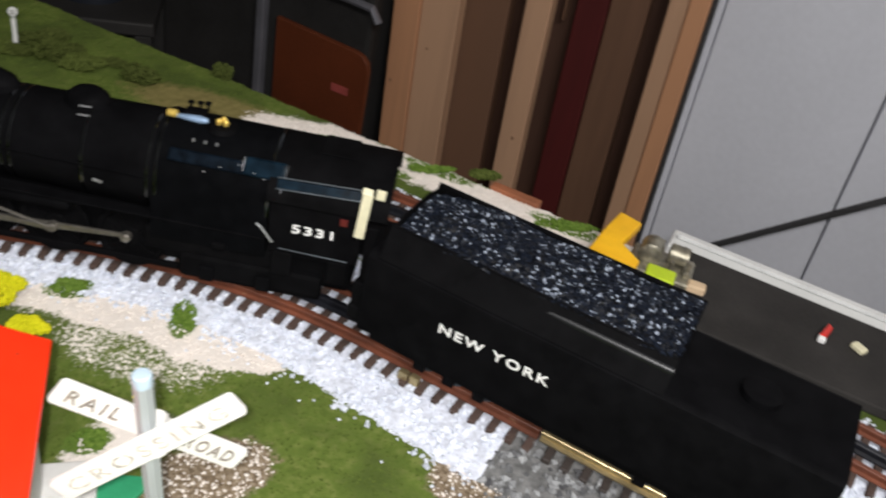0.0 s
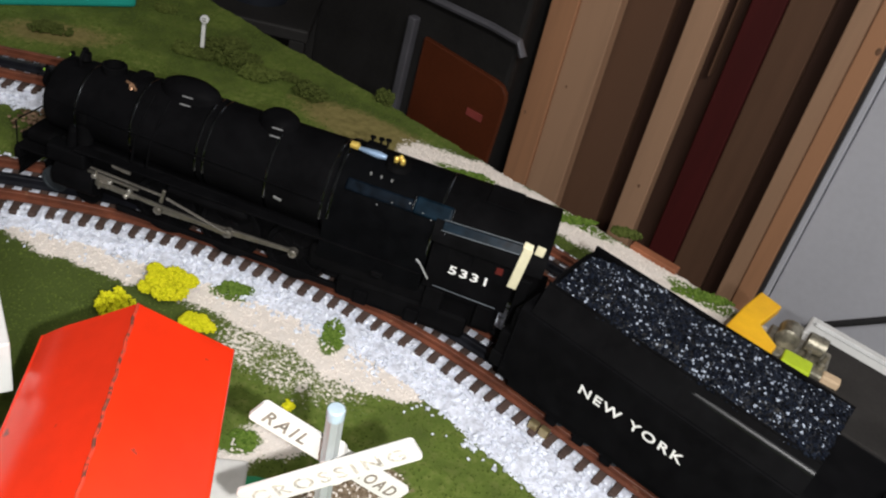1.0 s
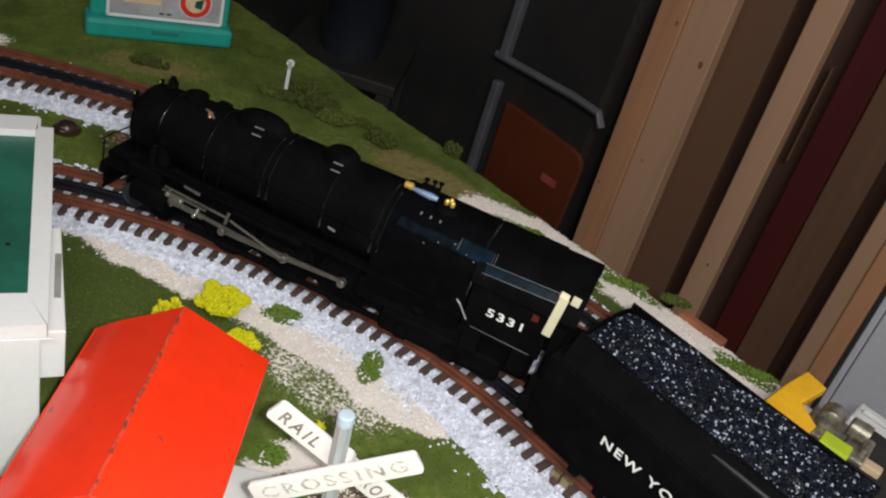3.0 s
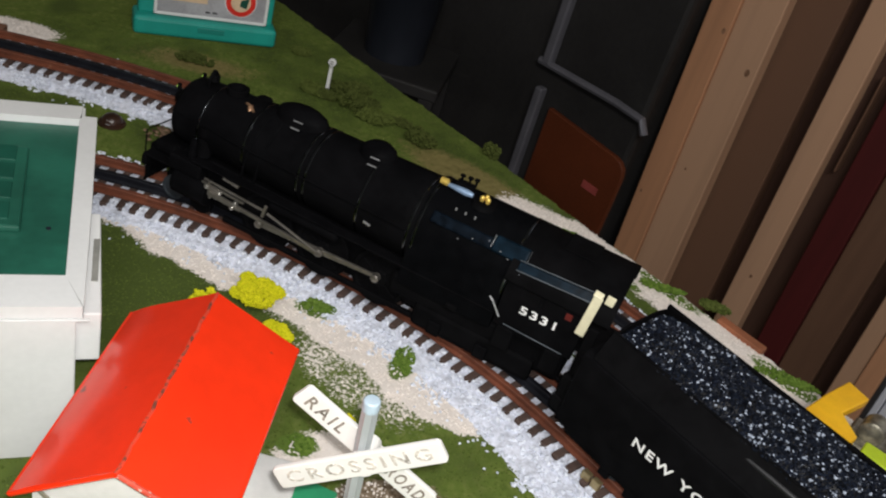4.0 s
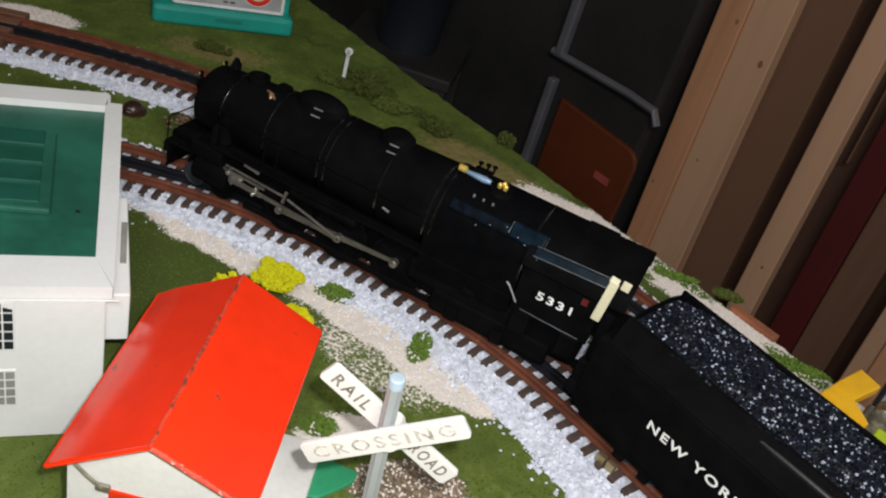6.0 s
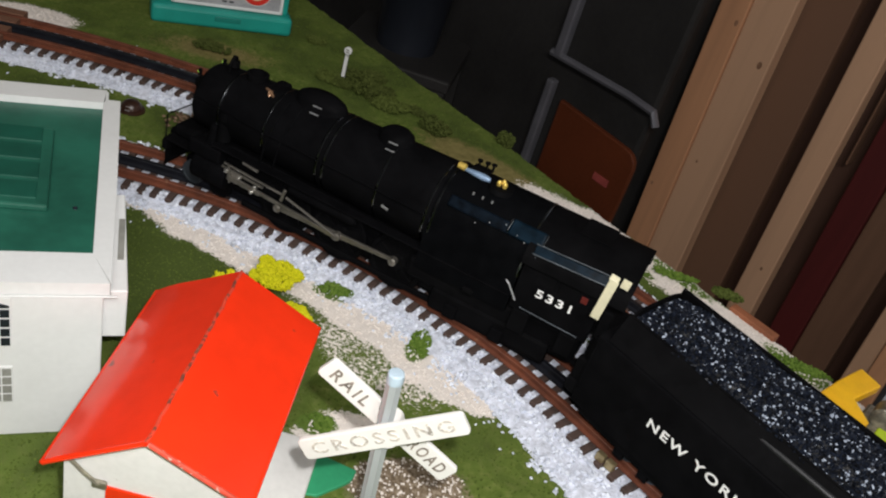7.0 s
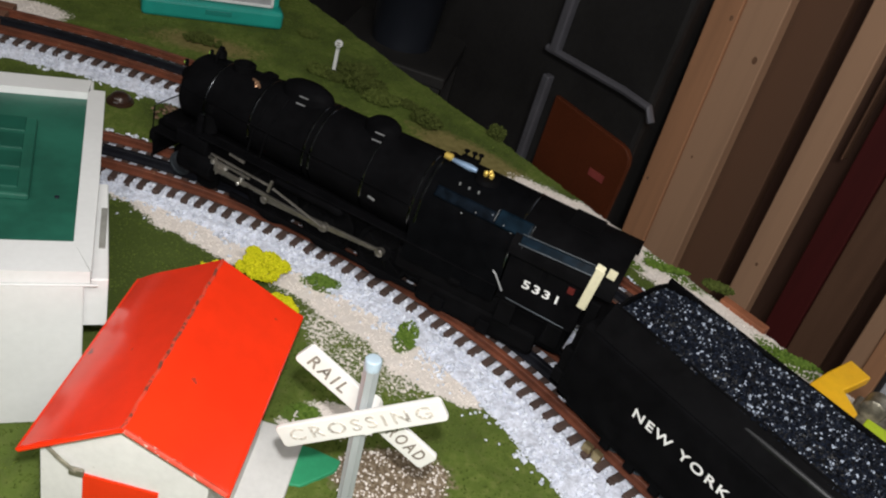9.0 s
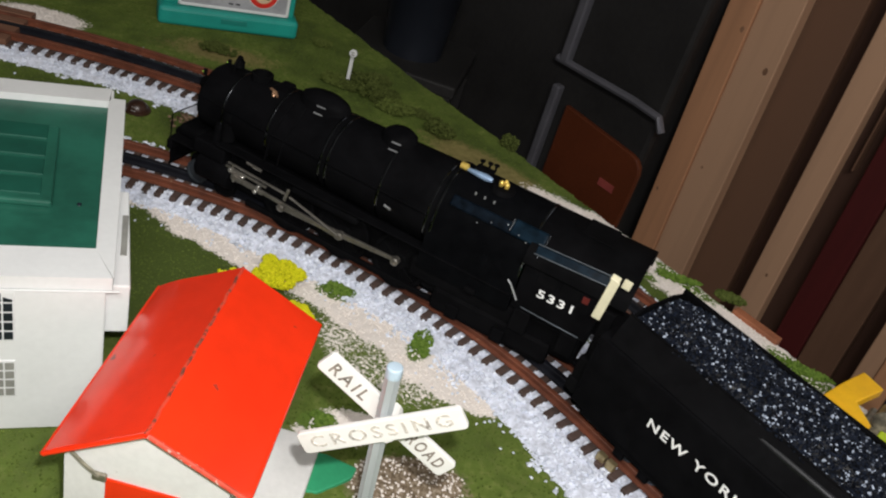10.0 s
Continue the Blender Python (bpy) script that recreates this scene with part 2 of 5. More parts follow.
M = dict(
    turf=ground_mat(),
    rust=mat("brown_painted_rail", (0.14, 0.043, 0.022), 0.55, 0.1, 0.35, 60, 0.2, wear=(0.24, 0.12, 0.07), wear_at=0.68),
    brassrail=mat("brass_rail", (0.5, 0.4, 0.22), 0.35, 0.8, 0.25, 50),
    midrail=mat("blackened_rail", (0.012, 0.013, 0.018), 0.35, 0.3, 0.4, 60),
    tie=mat("dark_brown_tie", (0.055, 0.036, 0.03), 0.8, 0, 0.4, 90, 0.4, 700, 0.3, rnd=0.35),
    tieblack=mat("black_tie", (0.03, 0.024, 0.022), 0.7, 0, 0.4, 90, 0.4, 700, 0.3, rnd=0.3),
    ballast=island_mat("white_ballast", (0.54, 0.58, 0.67), (0.8, 0.84, 0.93), 0.9, 0.3),
    greyballast=island_mat("grey_ballast", (0.06, 0.06, 0.065), (0.34, 0.35, 0.36), 0.85, 0.3),
    bed=mat("ballast_bed", (0.62, 0.65, 0.74), 0.9, 0, 0.3, 200, 0.8, 900, 0.2),
    greybed=mat("grey_bed", (0.14, 0.14, 0.14), 0.9, 0, 0.4, 200, 0.8, 900, 0.2),
    black=mat("black_enamel", (0.0042, 0.0042, 0.0048), 0.5, 0.0, 0.25, 60, 0.06, 300, 0.01),
    blackmatt=mat("black_matt", (0.0042, 0.0042, 0.0047), 0.6, 0, 0.25, 60, 0.15, 300, 0.015),
    # bluesheen and dimsheen paint the engine's bluish highlights as colour
    bluesheen=mat("painted_blue_sheen", (0.004, 0.011, 0.019), 0.3, 0.0, 0.5, 120, 0.1, 260, 0.05),
    firebox=mat("blue_black_jacket", (0.0031, 0.0033, 0.0039), 0.4, 0.0, 0.2, 120, 0.06, 260, 0.01),
    dimsheen=mat("painted_dim_sheen", (0.0035, 0.0065, 0.011), 0.34, 0.0, 0.6, 160, 0.12, 260, 0.05),
    bandmetal=mat("dark_polished_band", (0.1, 0.108, 0.12), 0.16, 1.0, 0.3, 90, 0.05, 300),
    pinsteel=mat("bright_pin_steel", (0.62, 0.6, 0.56), 0.3, 0.9, 0.15, 90, 0.05),
    tanksheen=mat("glossy_tank_edge", (0.004, 0.0045, 0.006), 0.4, 0.0, 0.3, 60, 0.05, 300, 0.42),
    steel=mat("dull_rod_steel", (0.3, 0.28, 0.25), 0.42, 0.85, 0.25, 90, 0.2),
    wheel=mat("dark_wheel_steel", (0.05, 0.06, 0.07), 0.45, 0.5, 0.3, 80),
    silver=mat("silver_pipe", (0.55, 0.56, 0.58), 0.35, 0.7, 0.2, 80),
    brass=mat("polished_brass", (0.85, 0.6, 0.14), 0.35, 0.55, 0.2, 100),
    rustseam=mat("rusty_seam", (0.17, 0.05, 0.03), 0.7, 0, 0.4, 90, 0.4, 300, wear=(0.6, 0.05, 0.02), wear_at=0.47),
    paleblue=mat("pale_blue_steel", (0.22, 0.32, 0.47), 0.5, 0.3, 0.2, 80),
    printdark=mat("worn_black_print", (0.2, 0.17, 0.14), 0.7, 0, 0.5, 260, 0),
    reddim=mat("firelight_red", (0.1, 0.012, 0.012), 0.3, 0, 0.2, 60),
    copper=mat("dull_copper", (0.38, 0.22, 0.13), 0.45, 0.6, 0.3, 100),
    cream=mat("cream_paint", (0.75, 0.71, 0.5), 0.5, 0, 0.12, 60),
    whiteprint=mat("white_lettering", (0.85, 0.85, 0.85), 0.6, 0, 0.08, 60, 0),
    # the pale last colour paints glints on the black coal
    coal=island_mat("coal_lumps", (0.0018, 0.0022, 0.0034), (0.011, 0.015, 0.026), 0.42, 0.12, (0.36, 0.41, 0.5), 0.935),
    coalbed=mat("coal_bed", (0.002, 0.002, 0.003), 0.6, 0, 0.5, 200, 1.0, 600),
    red=mat("red_roof_paint", (0.78, 0.031, 0.006), 0.2, 0, 0.1, 25, 0.08, 120, 0.6, wear=(0.22, 0.04, 0.025), wear_at=0.7),
    redtrim=mat("chipped_red_edge", (0.55, 0.06, 0.03), 0.6, 0, 0.3, 120, 0.4, 300, wear=(0.55, 0.38, 0.31), wear_at=0.6),
    white=mat("white_plastic", (0.68, 0.69, 0.685), 0.45, 0, 0.06, 18, 0.05, 300, wear=(0.5, 0.48, 0.44), wear_at=0.76),
    oldwhite=mat("aged_white_metal", (0.7, 0.695, 0.675), 0.5, 0, 0.1, 25, 0.1, 300, wear=(0.32, 0.28, 0.22), wear_at=0.73),
    greenroof=mat("green_plastic_roof", (0.016, 0.105, 0.07), 0.42, 0, 0.25, 22, 0.1, 200, 0.5),
    greendark=mat("dark_green_panel", (0.008, 0.075, 0.05), 0.5, 0, 0.2, 40, 0.1, 200, 0.4),
    greenplate=mat("green_sheet", (0.03, 0.28, 0.13), 0.5, 0, 0.15, 40),
    teal=mat("teal_plastic", (0.012, 0.28, 0.23), 0.42, 0, 0.12, 30, 0.05),
    tealdark=mat("dark_teal_plastic", (0.01, 0.2, 0.165), 0.42, 0, 0.12, 30, 0.05),
    poster=mat("grey_poster", (0.36, 0.36, 0.38), 0.6, 0, 0.25, 26, 0.02),
    darkpane=mat("black_window_pane", (0.012, 0.016, 0.024), 0.25, 0, 0.2, 60, 0),
    slot=mat("grey_slot", (0.22, 0.22, 0.2), 0.6, 0, 0.2, 80),
    trimpale=mat("pale_moulding", (0.62, 0.63, 0.63), 0.5, 0, 0.1, 60),
    postcap=mat("pale_blue_grey_cap", (0.36, 0.45, 0.52), 0.35, 0.0, 0.2, 60, 0.1, 200, 0.5),
    posttube=mat("grey_sign_post", (0.38, 0.41, 0.42), 0.38, 0.1, 0.18, 60, 0.1, 200, 0.5, stretch=(1, 1, 0.15)),
    signface=mat("white_sign_board", (0.7, 0.69, 0.66), 0.5, 0, 0.06, 50, 0.08, 300),
    print=mat("faded_print", (0.47, 0.43, 0.38), 0.7, 0, 0.5, 260, 0, wear=(0.75, 0.74, 0.7), wear_at=0.57),
    brown=mat("dark_brown_cap", (0.03, 0.013, 0.008), 0.35, 0, 0.3, 100),
    yellow=mat("yellow_paint", (0.95, 0.5, 0.008), 0.45, 0, 0.1, 50, 0.08),
    lime=mat("lime_block", (0.5, 0.66, 0.02), 0.5, 0, 0.12, 50),
    blue=mat("blue_strip", (0.02, 0.16, 0.5), 0.5, 0, 0.1, 50),
    gear=mat("grimy_metal", (0.3, 0.28, 0.22), 0.4, 0.7, 0.4, 160, 0.4, 500),
    tan=mat("bare_wood_block", (0.62, 0.46, 0.3), 0.7, 0, 0.15, 60, 0.3, 300),
    charcoal=mat("charcoal_board", (0.025, 0.023, 0.022), 0.8, 0, 0.35, 20, 0.3, 500, 0.3),
    redbit=mat("red_plastic", (0.65, 0.03, 0.02), 0.4, 0, 0.1, 50),
    bushgreen=island_mat("green_foam", (0.06, 0.078, 0.016), (0.095, 0.12, 0.03), 0.95, 0.1),
    bushdark=island_mat("dark_green_foam", (0.045, 0.058, 0.013), (0.075, 0.092, 0.024), 0.95, 0.1),
    bushbright=island_mat("bright_green_foam", (0.07, 0.13, 0.018), (0.15, 0.23, 0.042), 0.95, 0.1),
    bushyellow=island_mat("chartreuse_foam", (0.5, 0.5, 0.01), (0.66, 0.62, 0.02), 0.95, 0.1),
    flock=island_mat("grass_flock", (0.06, 0.088, 0.016), (0.115, 0.155, 0.032), 0.95, 0.1),
    crumb=island_mat("sand_crumbs", (0.71, 0.645, 0.59), (0.85, 0.795, 0.745), 0.95, 0.1),
    stud=mat("pine_stud", (0.47, 0.24, 0.13), 0.65, 0, 0.25, 7, 0.25, 60, 0.3, stretch=(1, 1, 0.06), rnd=0.2, wear=(0.24, 0.13, 0.07), wear_at=0.72),
    studpale=mat("pale_pine_board", (0.47, 0.285, 0.18), 0.65, 0, 0.22, 7, 0.25, 60, 0.3, stretch=(1, 1, 0.06), rnd=0.2, wear=(0.28, 0.17, 0.1), wear_at=0.74),
    ply=mat("brown_back_panel", (0.155, 0.082, 0.05), 0.75, 0, 0.18, 5, 0.2, 80, 0.3, stretch=(1, 1, 0.1), rnd=0.2),
    knotwood=mat("knot_brown", (0.26, 0.135, 0.075), 0.7, 0, 0.35, 60, 0.1, 300),
    orange=mat("orange_peg", (0.5, 0.17, 0.06), 0.6, 0, 0.2, 100),
    twig=island_mat("brown_twigs", (0.06, 0.035, 0.02), (0.3, 0.2, 0.13), 0.9, 0.2),
    plank=mat("brown_crossing_plank", (0.13, 0.06, 0.035), 0.8, 0, 0.3, 60, 0.4, 400, rnd=0.3),
    darkwood=mat("dark_board", (0.085, 0.042, 0.028), 0.7, 0, 0.3, 6, 0.2, 80, 0.3, stretch=(1, 1, 0.1)),
    redboard=mat("dark_red_board", (0.09, 0.011, 0.011), 0.7, 0, 0.2, 6, 0.2, 80, 0.3, stretch=(1, 1, 0.1)),
    door=mat("pale_grey_door", (0.74, 0.76, 0.84), 0.5, 0, 0.06, 3, 0.05, 100, 0.4),
    darkline=mat("dark_seam", (0.03, 0.03, 0.032), 0.7, 0, 0.2, 20),
    cabinet=mat("black_cabinet", (0.028, 0.027, 0.027), 0.6, 0, 0.3, 6, 0.05, 100, 0.3),
    trimgrey=mat("grey_metal_trim", (0.2, 0.2, 0.23), 0.45, 0.4, 0.15, 14, 0.05),
    vinyl=mat("brown_vinyl", (0.13, 0.032, 0.012), 0.4, 0, 0.25, 5, 0.15, 200, 0.5),
    sticker=mat("dull_red_mark", (0.4, 0.08, 0.07), 0.5, 0, 0.2, 30),
    bucket=mat("blue_grey_plastic", (0.02, 0.024, 0.034), 0.4, 0, 0.2, 12),
    edgewood=mat("raw_table_edge", (0.26, 0.09, 0.04), 0.75, 0, 0.25, 40, 0.3, 200),
    tableside=mat("plywood_edge", (0.4, 0.28, 0.17), 0.75, 0, 0.25, 20, 0.3, 200),
    wall=mat("plain_wall", (0.3, 0.29, 0.28), 0.8, 0, 0.08, 2, 0.1, 60),
    floor=mat("concrete_floor", (0.09, 0.088, 0.085), 0.7, 0, 0.25, 4, 0.2, 60),
    lampglass=glow_mat("lit_headlamp", (1.0, 0.95, 0.8), 4.0),
    limelens=mat("lime_lens", (0.4, 0.75, 0.1), 0.3, 0, 0.1, 50),
)


# ---- mesh helpers ----
def thing(name, m, label, category, group="", kind=""):
    ob = new(name)
    ob.empty_display_size = 0.01
    ob.matrix_world = m
    return tagged(ob, label, category, group, kind)


def part(name, bm, material, parent=None, label="", smooth=None):
    me = bpy.data.meshes.new(name)
    if smooth is not None:
        for fc in bm.faces:
            fc.smooth = True
        for ed in bm.edges:
            if len(ed.link_faces) == 2 and ed.calc_face_angle(0) > radians(smooth):
                ed.smooth = False
    bm.to_mesh(me)
    bm.free()
    me.materials.append(M[material])
    ob = new(name, me)
    ob.parent = parent
    if label:
        ob["label"] = label
    return ob


def box(size, at=(0, 0, 0), rot=(0, 0, 0), bevel=0.0, bm=None, segs=2):
    """A box of that size, centred at a place, with rounded edges."""
    bm = bm or bmesh.new()
    vs = bmesh.ops.create_cube(bm, size=1)["verts"]
    bmesh.ops.scale(bm, vec=size, verts=vs)
    if bevel:
        es = list({e for v in vs for e in v.link_edges})
        out = bmesh.ops.bevel(bm, geom=es, offset=bevel, segments=segs, profile=0.5, affect="EDGES")
        vs = list({v for v in vs if v.is_valid} | {v for v in out["verts"]})
    bmesh.ops.transform(bm, matrix=pose(*at, *rot), verts=vs)
    return bm


def lathe(profile, axis="Z", at=(0, 0, 0), segs=24, bm=None, rot=(0, 0, 0), squash=(1, 1, 1)):
    """A turned body: profile rows are (distance along the axis, radius)."""
    bm = bm or bmesh.new()
    turn = {"Z": Matrix.Identity(4), "X": pose(0, 0, 0, 0, 90, 0), "Y": pose(0, 0, 0, -90, 0, 0)}[axis]
    mm = pose(*at, *rot) @ Matrix.Diagonal((*squash, 1)) @ turn
    rings = []
    for h, r in profile:
        if r < 1e-6:
            rings.append([bm.verts.new(mm @ Vector((0, 0, h)))])
        else:
            rings.append([bm.verts.new(mm @ Vector((r * math.cos(2 * math.pi * k / segs), r * math.sin(2 * math.pi * k / segs), h))) for k in range(segs)])
    for a, c in zip(rings, rings[1:]):
        for k in range(segs):
            j = (k + 1) % segs
            if len(a) == 1 and len(c) > 1:
                bm.faces.new((a[0], c[k], c[j]))
            elif len(c) == 1 and len(a) > 1:
                bm.faces.new((a[k], a[j], c[0]))
            elif len(a) > 1:
                bm.faces.new((a[k], a[j], c[j], c[k]))
    for ring, flip in ((rings[0], True), (rings[-1], False)):
        if len(ring) > 1:
            bm.faces.new(ring[::-1] if flip else ring)
    bmesh.ops.recalc_face_normals(bm, faces=bm.faces)
    return bm


def prism(points, h0, h1, bm=None, m=None, bevel=0.0):
    """An outline raised from h0 to h1."""
    bm = bm or bmesh.new()
    lo = [bm.verts.new((x, y, h0)) for x, y in points]
    hi = [bm.verts.new((x, y, h1)) for x, y in points]
    k = len(points)
    fs = [bm.faces.new(lo[::-1]), bm.faces.new(hi)]
    fs += [bm.faces.new((lo[i], lo[(i + 1) % k], hi[(i + 1) % k], hi[i])) for i in range(k)]
    bmesh.ops.recalc_face_normals(bm, faces=fs)
    vs = lo + hi
    if bevel:
        out = bmesh.ops.bevel(bm, geom=list({e for f in fs for e in f.edges}), offset=bevel, segments=2, profile=0.5, affect="EDGES")
        vs = list({v for v in vs if v.is_valid} | set(out["verts"]))
    if m is not None:
        bmesh.ops.transform(bm, matrix=m, verts=vs)
    return bm


def tube(points, r, segs=8, bm=None, closed=False):
    """A round bar along points."""
    bm = bm or bmesh.new()
    pts = [Vector(p) for p in points]
    rings = []
    for i, p in enumerate(pts):
        d = (pts[min(i + 1, len(pts) - 1)] - pts[max(i - 1, 0)]).normalized()
        a = d.orthogonal().normalized() if abs(d.z) > 0.9 else d.cross(Vector((0, 0, 1))).normalized()
        c = d.cross(a)
        rings.append([bm.verts.new(p + r * (a * math.cos(2 * math.pi * k / segs) + c * math.sin(2 * math.pi * k / segs))) for k in range(segs)])
    for a, c in zip(rings, rings[1:]):
        for k in range(segs):
            bm.faces.new((a[k], a[(k + 1) % segs], c[(k + 1) % segs], c[k]))
    bm.faces.new(rings[0][::-1])
    bm.faces.new(rings[-1])
    bmesh.ops.recalc_face_normals(bm, faces=bm.faces)
    return bm


def sweep(points, section, bm=None):
    """A bar of the given cross-section (across, up) along level points."""
    bm = bm or bmesh.new()
    rings = []
    for i, p in enumerate(points):
        a, c = points[max(i - 1, 0)], points[min(i + 1, len(points) - 1)]
        d = Vector((c[0] - a[0], c[1] - a[1])).normalized()
        side = Vector((-d.y, d.x))
        rings.append([bm.verts.new((p[0] + side.x * u, p[1] + side.y * u, v)) for u, v in section])
    k = len(section)
    for a, c in zip(rings, rings[1:]):
        for j in range(k):
            bm.faces.new((a[j], a[(j + 1) % k], c[(j + 1) % k], c[j]))
    bm.faces.new(rings[0][::-1])
    bm.faces.new(rings[-1])
    bmesh.ops.recalc_face_normals(bm, faces=bm.faces)
    return bm


def lettering(name, words, height, m, material, parent, depth=0.0002, spacing=1.0, width=0.0, bold=0.0):
    curve = bpy.data.curves.new(name, "FONT")
    curve.body, curve.size, curve.extrude = words, height / 0.7, depth
    curve.align_x, curve.align_y, curve.space_character = "CENTER", "CENTER", spacing
    curve.resolution_u, curve.offset = 3, bold
    tmp = new("text", curve)
    me = bpy.data.meshes.new_from_object(tmp.evaluated_get(bpy.context.evaluated_depsgraph_get()))
    bpy.data.objects.remove(tmp)
    xs = [v.co.x for v in me.vertices]
    squeeze = width / (max(xs) - min(xs)) if width else 1.0
    me.transform(m @ Matrix.Diagonal((squeeze, 1, 1, 1)))
    me.materials.clear()
    me.materials.append(M[material])
    ob = new(name, me)
    ob.parent = parent
    return ob


def raw_mesh(name, verts, faces, material, parent=None):
    me = bpy.data.meshes.new(name)
    me.from_pydata([tuple(v) for v in verts], [], faces)
    me.materials.append(M[material])
    ob = new(name, me)
    ob.parent = parent
    return ob


OCTA = np.array([(1, 0, 0), (-1, 0, 0), (0, 1, 0), (0, -1, 0), (0, 0, 1), (0, 0, -1)], float)
OCTA_F = np.array([(0, 2, 4), (2, 1, 4), (1, 3, 4), (3, 0, 4), (2, 0, 5), (1, 2, 5), (3, 1, 5), (0, 3, 5)])


def grains(name, centres, sizes, material, parent=None, seed=1, flat=0.75):
    """Loose lumps, one at each centre, each with its own turn and shape."""
    rg = np.random.default_rng(seed)
    k = len(centres)
    shape = OCTA[None] * (0.7 + 0.6 * rg.random((k, 6, 1))) + 0.25 * (rg.random((k, 6, 3)) - 0.5)
    q = rg.normal(size=(k, 4))
    q /= np.linalg.norm(q, axis=1)[:, None]
    w, x, y, z = q.T
    rot = np.stack([1 - 2 * (y * y + z * z), 2 * (x * y - z * w), 2 * (x * z + y * w), 2 * (x * y + z * w), 1 - 2 * (x * x + z * z), 2 * (y * z - x * w),
                    2 * (x * z - y * w), 2 * (y * z + x * w), 1 - 2 * (x * x + y * y)], 1).reshape(k, 3, 3)
    v = np.einsum("kij,knj->kni", rot, shape)
    v[:, :, 2] *= flat
    v = v * np.asarray(sizes)[:, None, None] + np.asarray(centres)[:, None, :]
    f = (OCTA_F[None] + 6 * np.arange(k)[:, None, None]).reshape(-1, 3)
    return raw_mesh(name, v.reshape(-1, 3).tolist(), f.tolist(), material, parent)


# ---- the layout board: a straight far edge, everything else lies on this side of it ----
EDGE_N, EDGE_D, EDGE_OFF = Vector((0.58, 0.815)).normalized(), Vector((0.815, -0.58)).normalized(), 0.7257
CA, RA = (-0.055, 0.066), 0.4908          # inner track: centre and radius
CB, RB = (-0.136, -0.027), 0.730          # outer track
TURN_A, TURN_B = 52.5, 47.0               # degrees at which the curves run out into straights
GAUGE = 0.0175
RAIL_TOP = 0.0145


def edge_point(e, f):
    """e along the far edge, f from the edge towards the viewer."""
    p = EDGE_N * (EDGE_OFF - f) + EDGE_D * e
    return p.x, p.y


def lattice_noise(x, y, scale, seed):
    rg = np.random.default_rng(seed)
    table = rg.random((64, 64))
    u, v = x * scale, y * scale
    i, j = np.floor(u).astype(int), np.floor(v).astype(int)
    a, b = u - i, v - j
    a, b = a * a * (3 - 2 * a), b * b * (3 - 2 * b)
    g = lambda p, q: table[(i + p) % 64, (j + q) % 64]
    return (g(0, 0) * (1 - a) + g(1, 0) * a) * (1 - b) + (g(0, 1) * (1 - a) + g(1, 1) * a) * b


def fractal(x, y, scale, seed):
    return (lattice_noise(x, y, scale, seed) * 0.5 + lattice_noise(x, y, scale * 2.1, seed + 1) * 0.3 + lattice_noise(x, y, scale * 4.3, seed + 2) * 0.2)


def along(x, y, line):
    """Distance from a bent line."""
    best = np.full(np.shape(x), 9.0)
    for (ax, ay), (bx, by) in zip(line, line[1:]):
        dx, dy = bx - ax, by - ay
        k = np.clip(((x - ax) * dx + (y - ay) * dy) / (dx * dx + dy * dy), 0, 1)
        best = np.minimum(best, np.hypot(x - ax - k * dx, y - ay - k * dy))
    return best


def blob(x, y, cx, cy, rx, ry, turn=0.0):
    c, s = math.cos(radians(turn)), math.sin(radians(turn))
    u, v = (x - cx) * c + (y - cy) * s, -(x - cx) * s + (y - cy) * c
    return 1 - np.hypot(u / rx, v / ry)


SAND_NEAR = [(-0.1, 0.535), (-0.055, 0.519), (-0.01, 0.508), (0.05, 0.497), (0.1, 0.478), (0.14, 0.456), (0.16, 0.448)]
SAND_FAR = [(0.165, 0.722), (0.21, 0.712), (0.26, 0.682), (0.31, 0.648), (0.36, 0.612), (0.42, 0.572), (0.47, 0.535)]


def masks(x, y):
    wob = (fractal(x, y, 45, 3) - 0.5) * 0.03
    far = (EDGE_OFF - EDGE_N.x * x - EDGE_N.y * y)
    sand = 0.5 + (0.02 - along(x, y, SAND_NEAR) + wob * 0.5) * 60
    sand = np.maximum(sand, 0.5 + (0.021 - along(x, y, SAND_FAR) + wob * 0.6) * 40)
    sand = np.maximum(sand, 0.3 + 0.3 * np.clip(blob(x, y, 0.098, 0.447, 0.058, 0.026, -24) * 2, -1, 0.6) + wob * 4)
    sand = np.maximum(sand, 0.5 + blob(x, y, 0.1, 0.388, 0.022, 0.012, 15) * 0.8)
    sand = np.maximum(sand, 0.5 + blob(x, y, 0.083, 0.376, 0.016, 0.01, 60) * 0.6)
    sand = np.maximum(sand, 0.5 + blob(x, y, -0.325, 0.742, 0.04, 0.02, 10))
    bright = np.full(np.shape(x), -1.0)
    for cx, cy, rx, ry, t in ((0.052, 0.498, 0.014, 0.007, -5), (0.12, 0.474, 0.008, 0.014, -10), (0.205, 0.699, 0.03, 0.009, -25), (0.3, 0.668, 0.03, 0.008, -35),
                              (0.335, 0.655, 0.014, 0.006, -35), (0.392, 0.597, 0.03, 0.009, -35), (0.26, 0.663, 0.02, 0.006, -30), (0.082, 0.383, 0.011, 0.008, 20)):
        bright = np.maximum(bright, 0.55 + blob(x, y, cx, cy, rx, ry, t) * 0.9 + wob * 6)
    olive = np.maximum(0.5 + blob(x, y, 0.122, 0.735, 0.075, 0.027, -24) + wob * 8, 0.5 + blob(x, y, 0.07, 0.592, 0.065, 0.014, -18) + wob * 8)
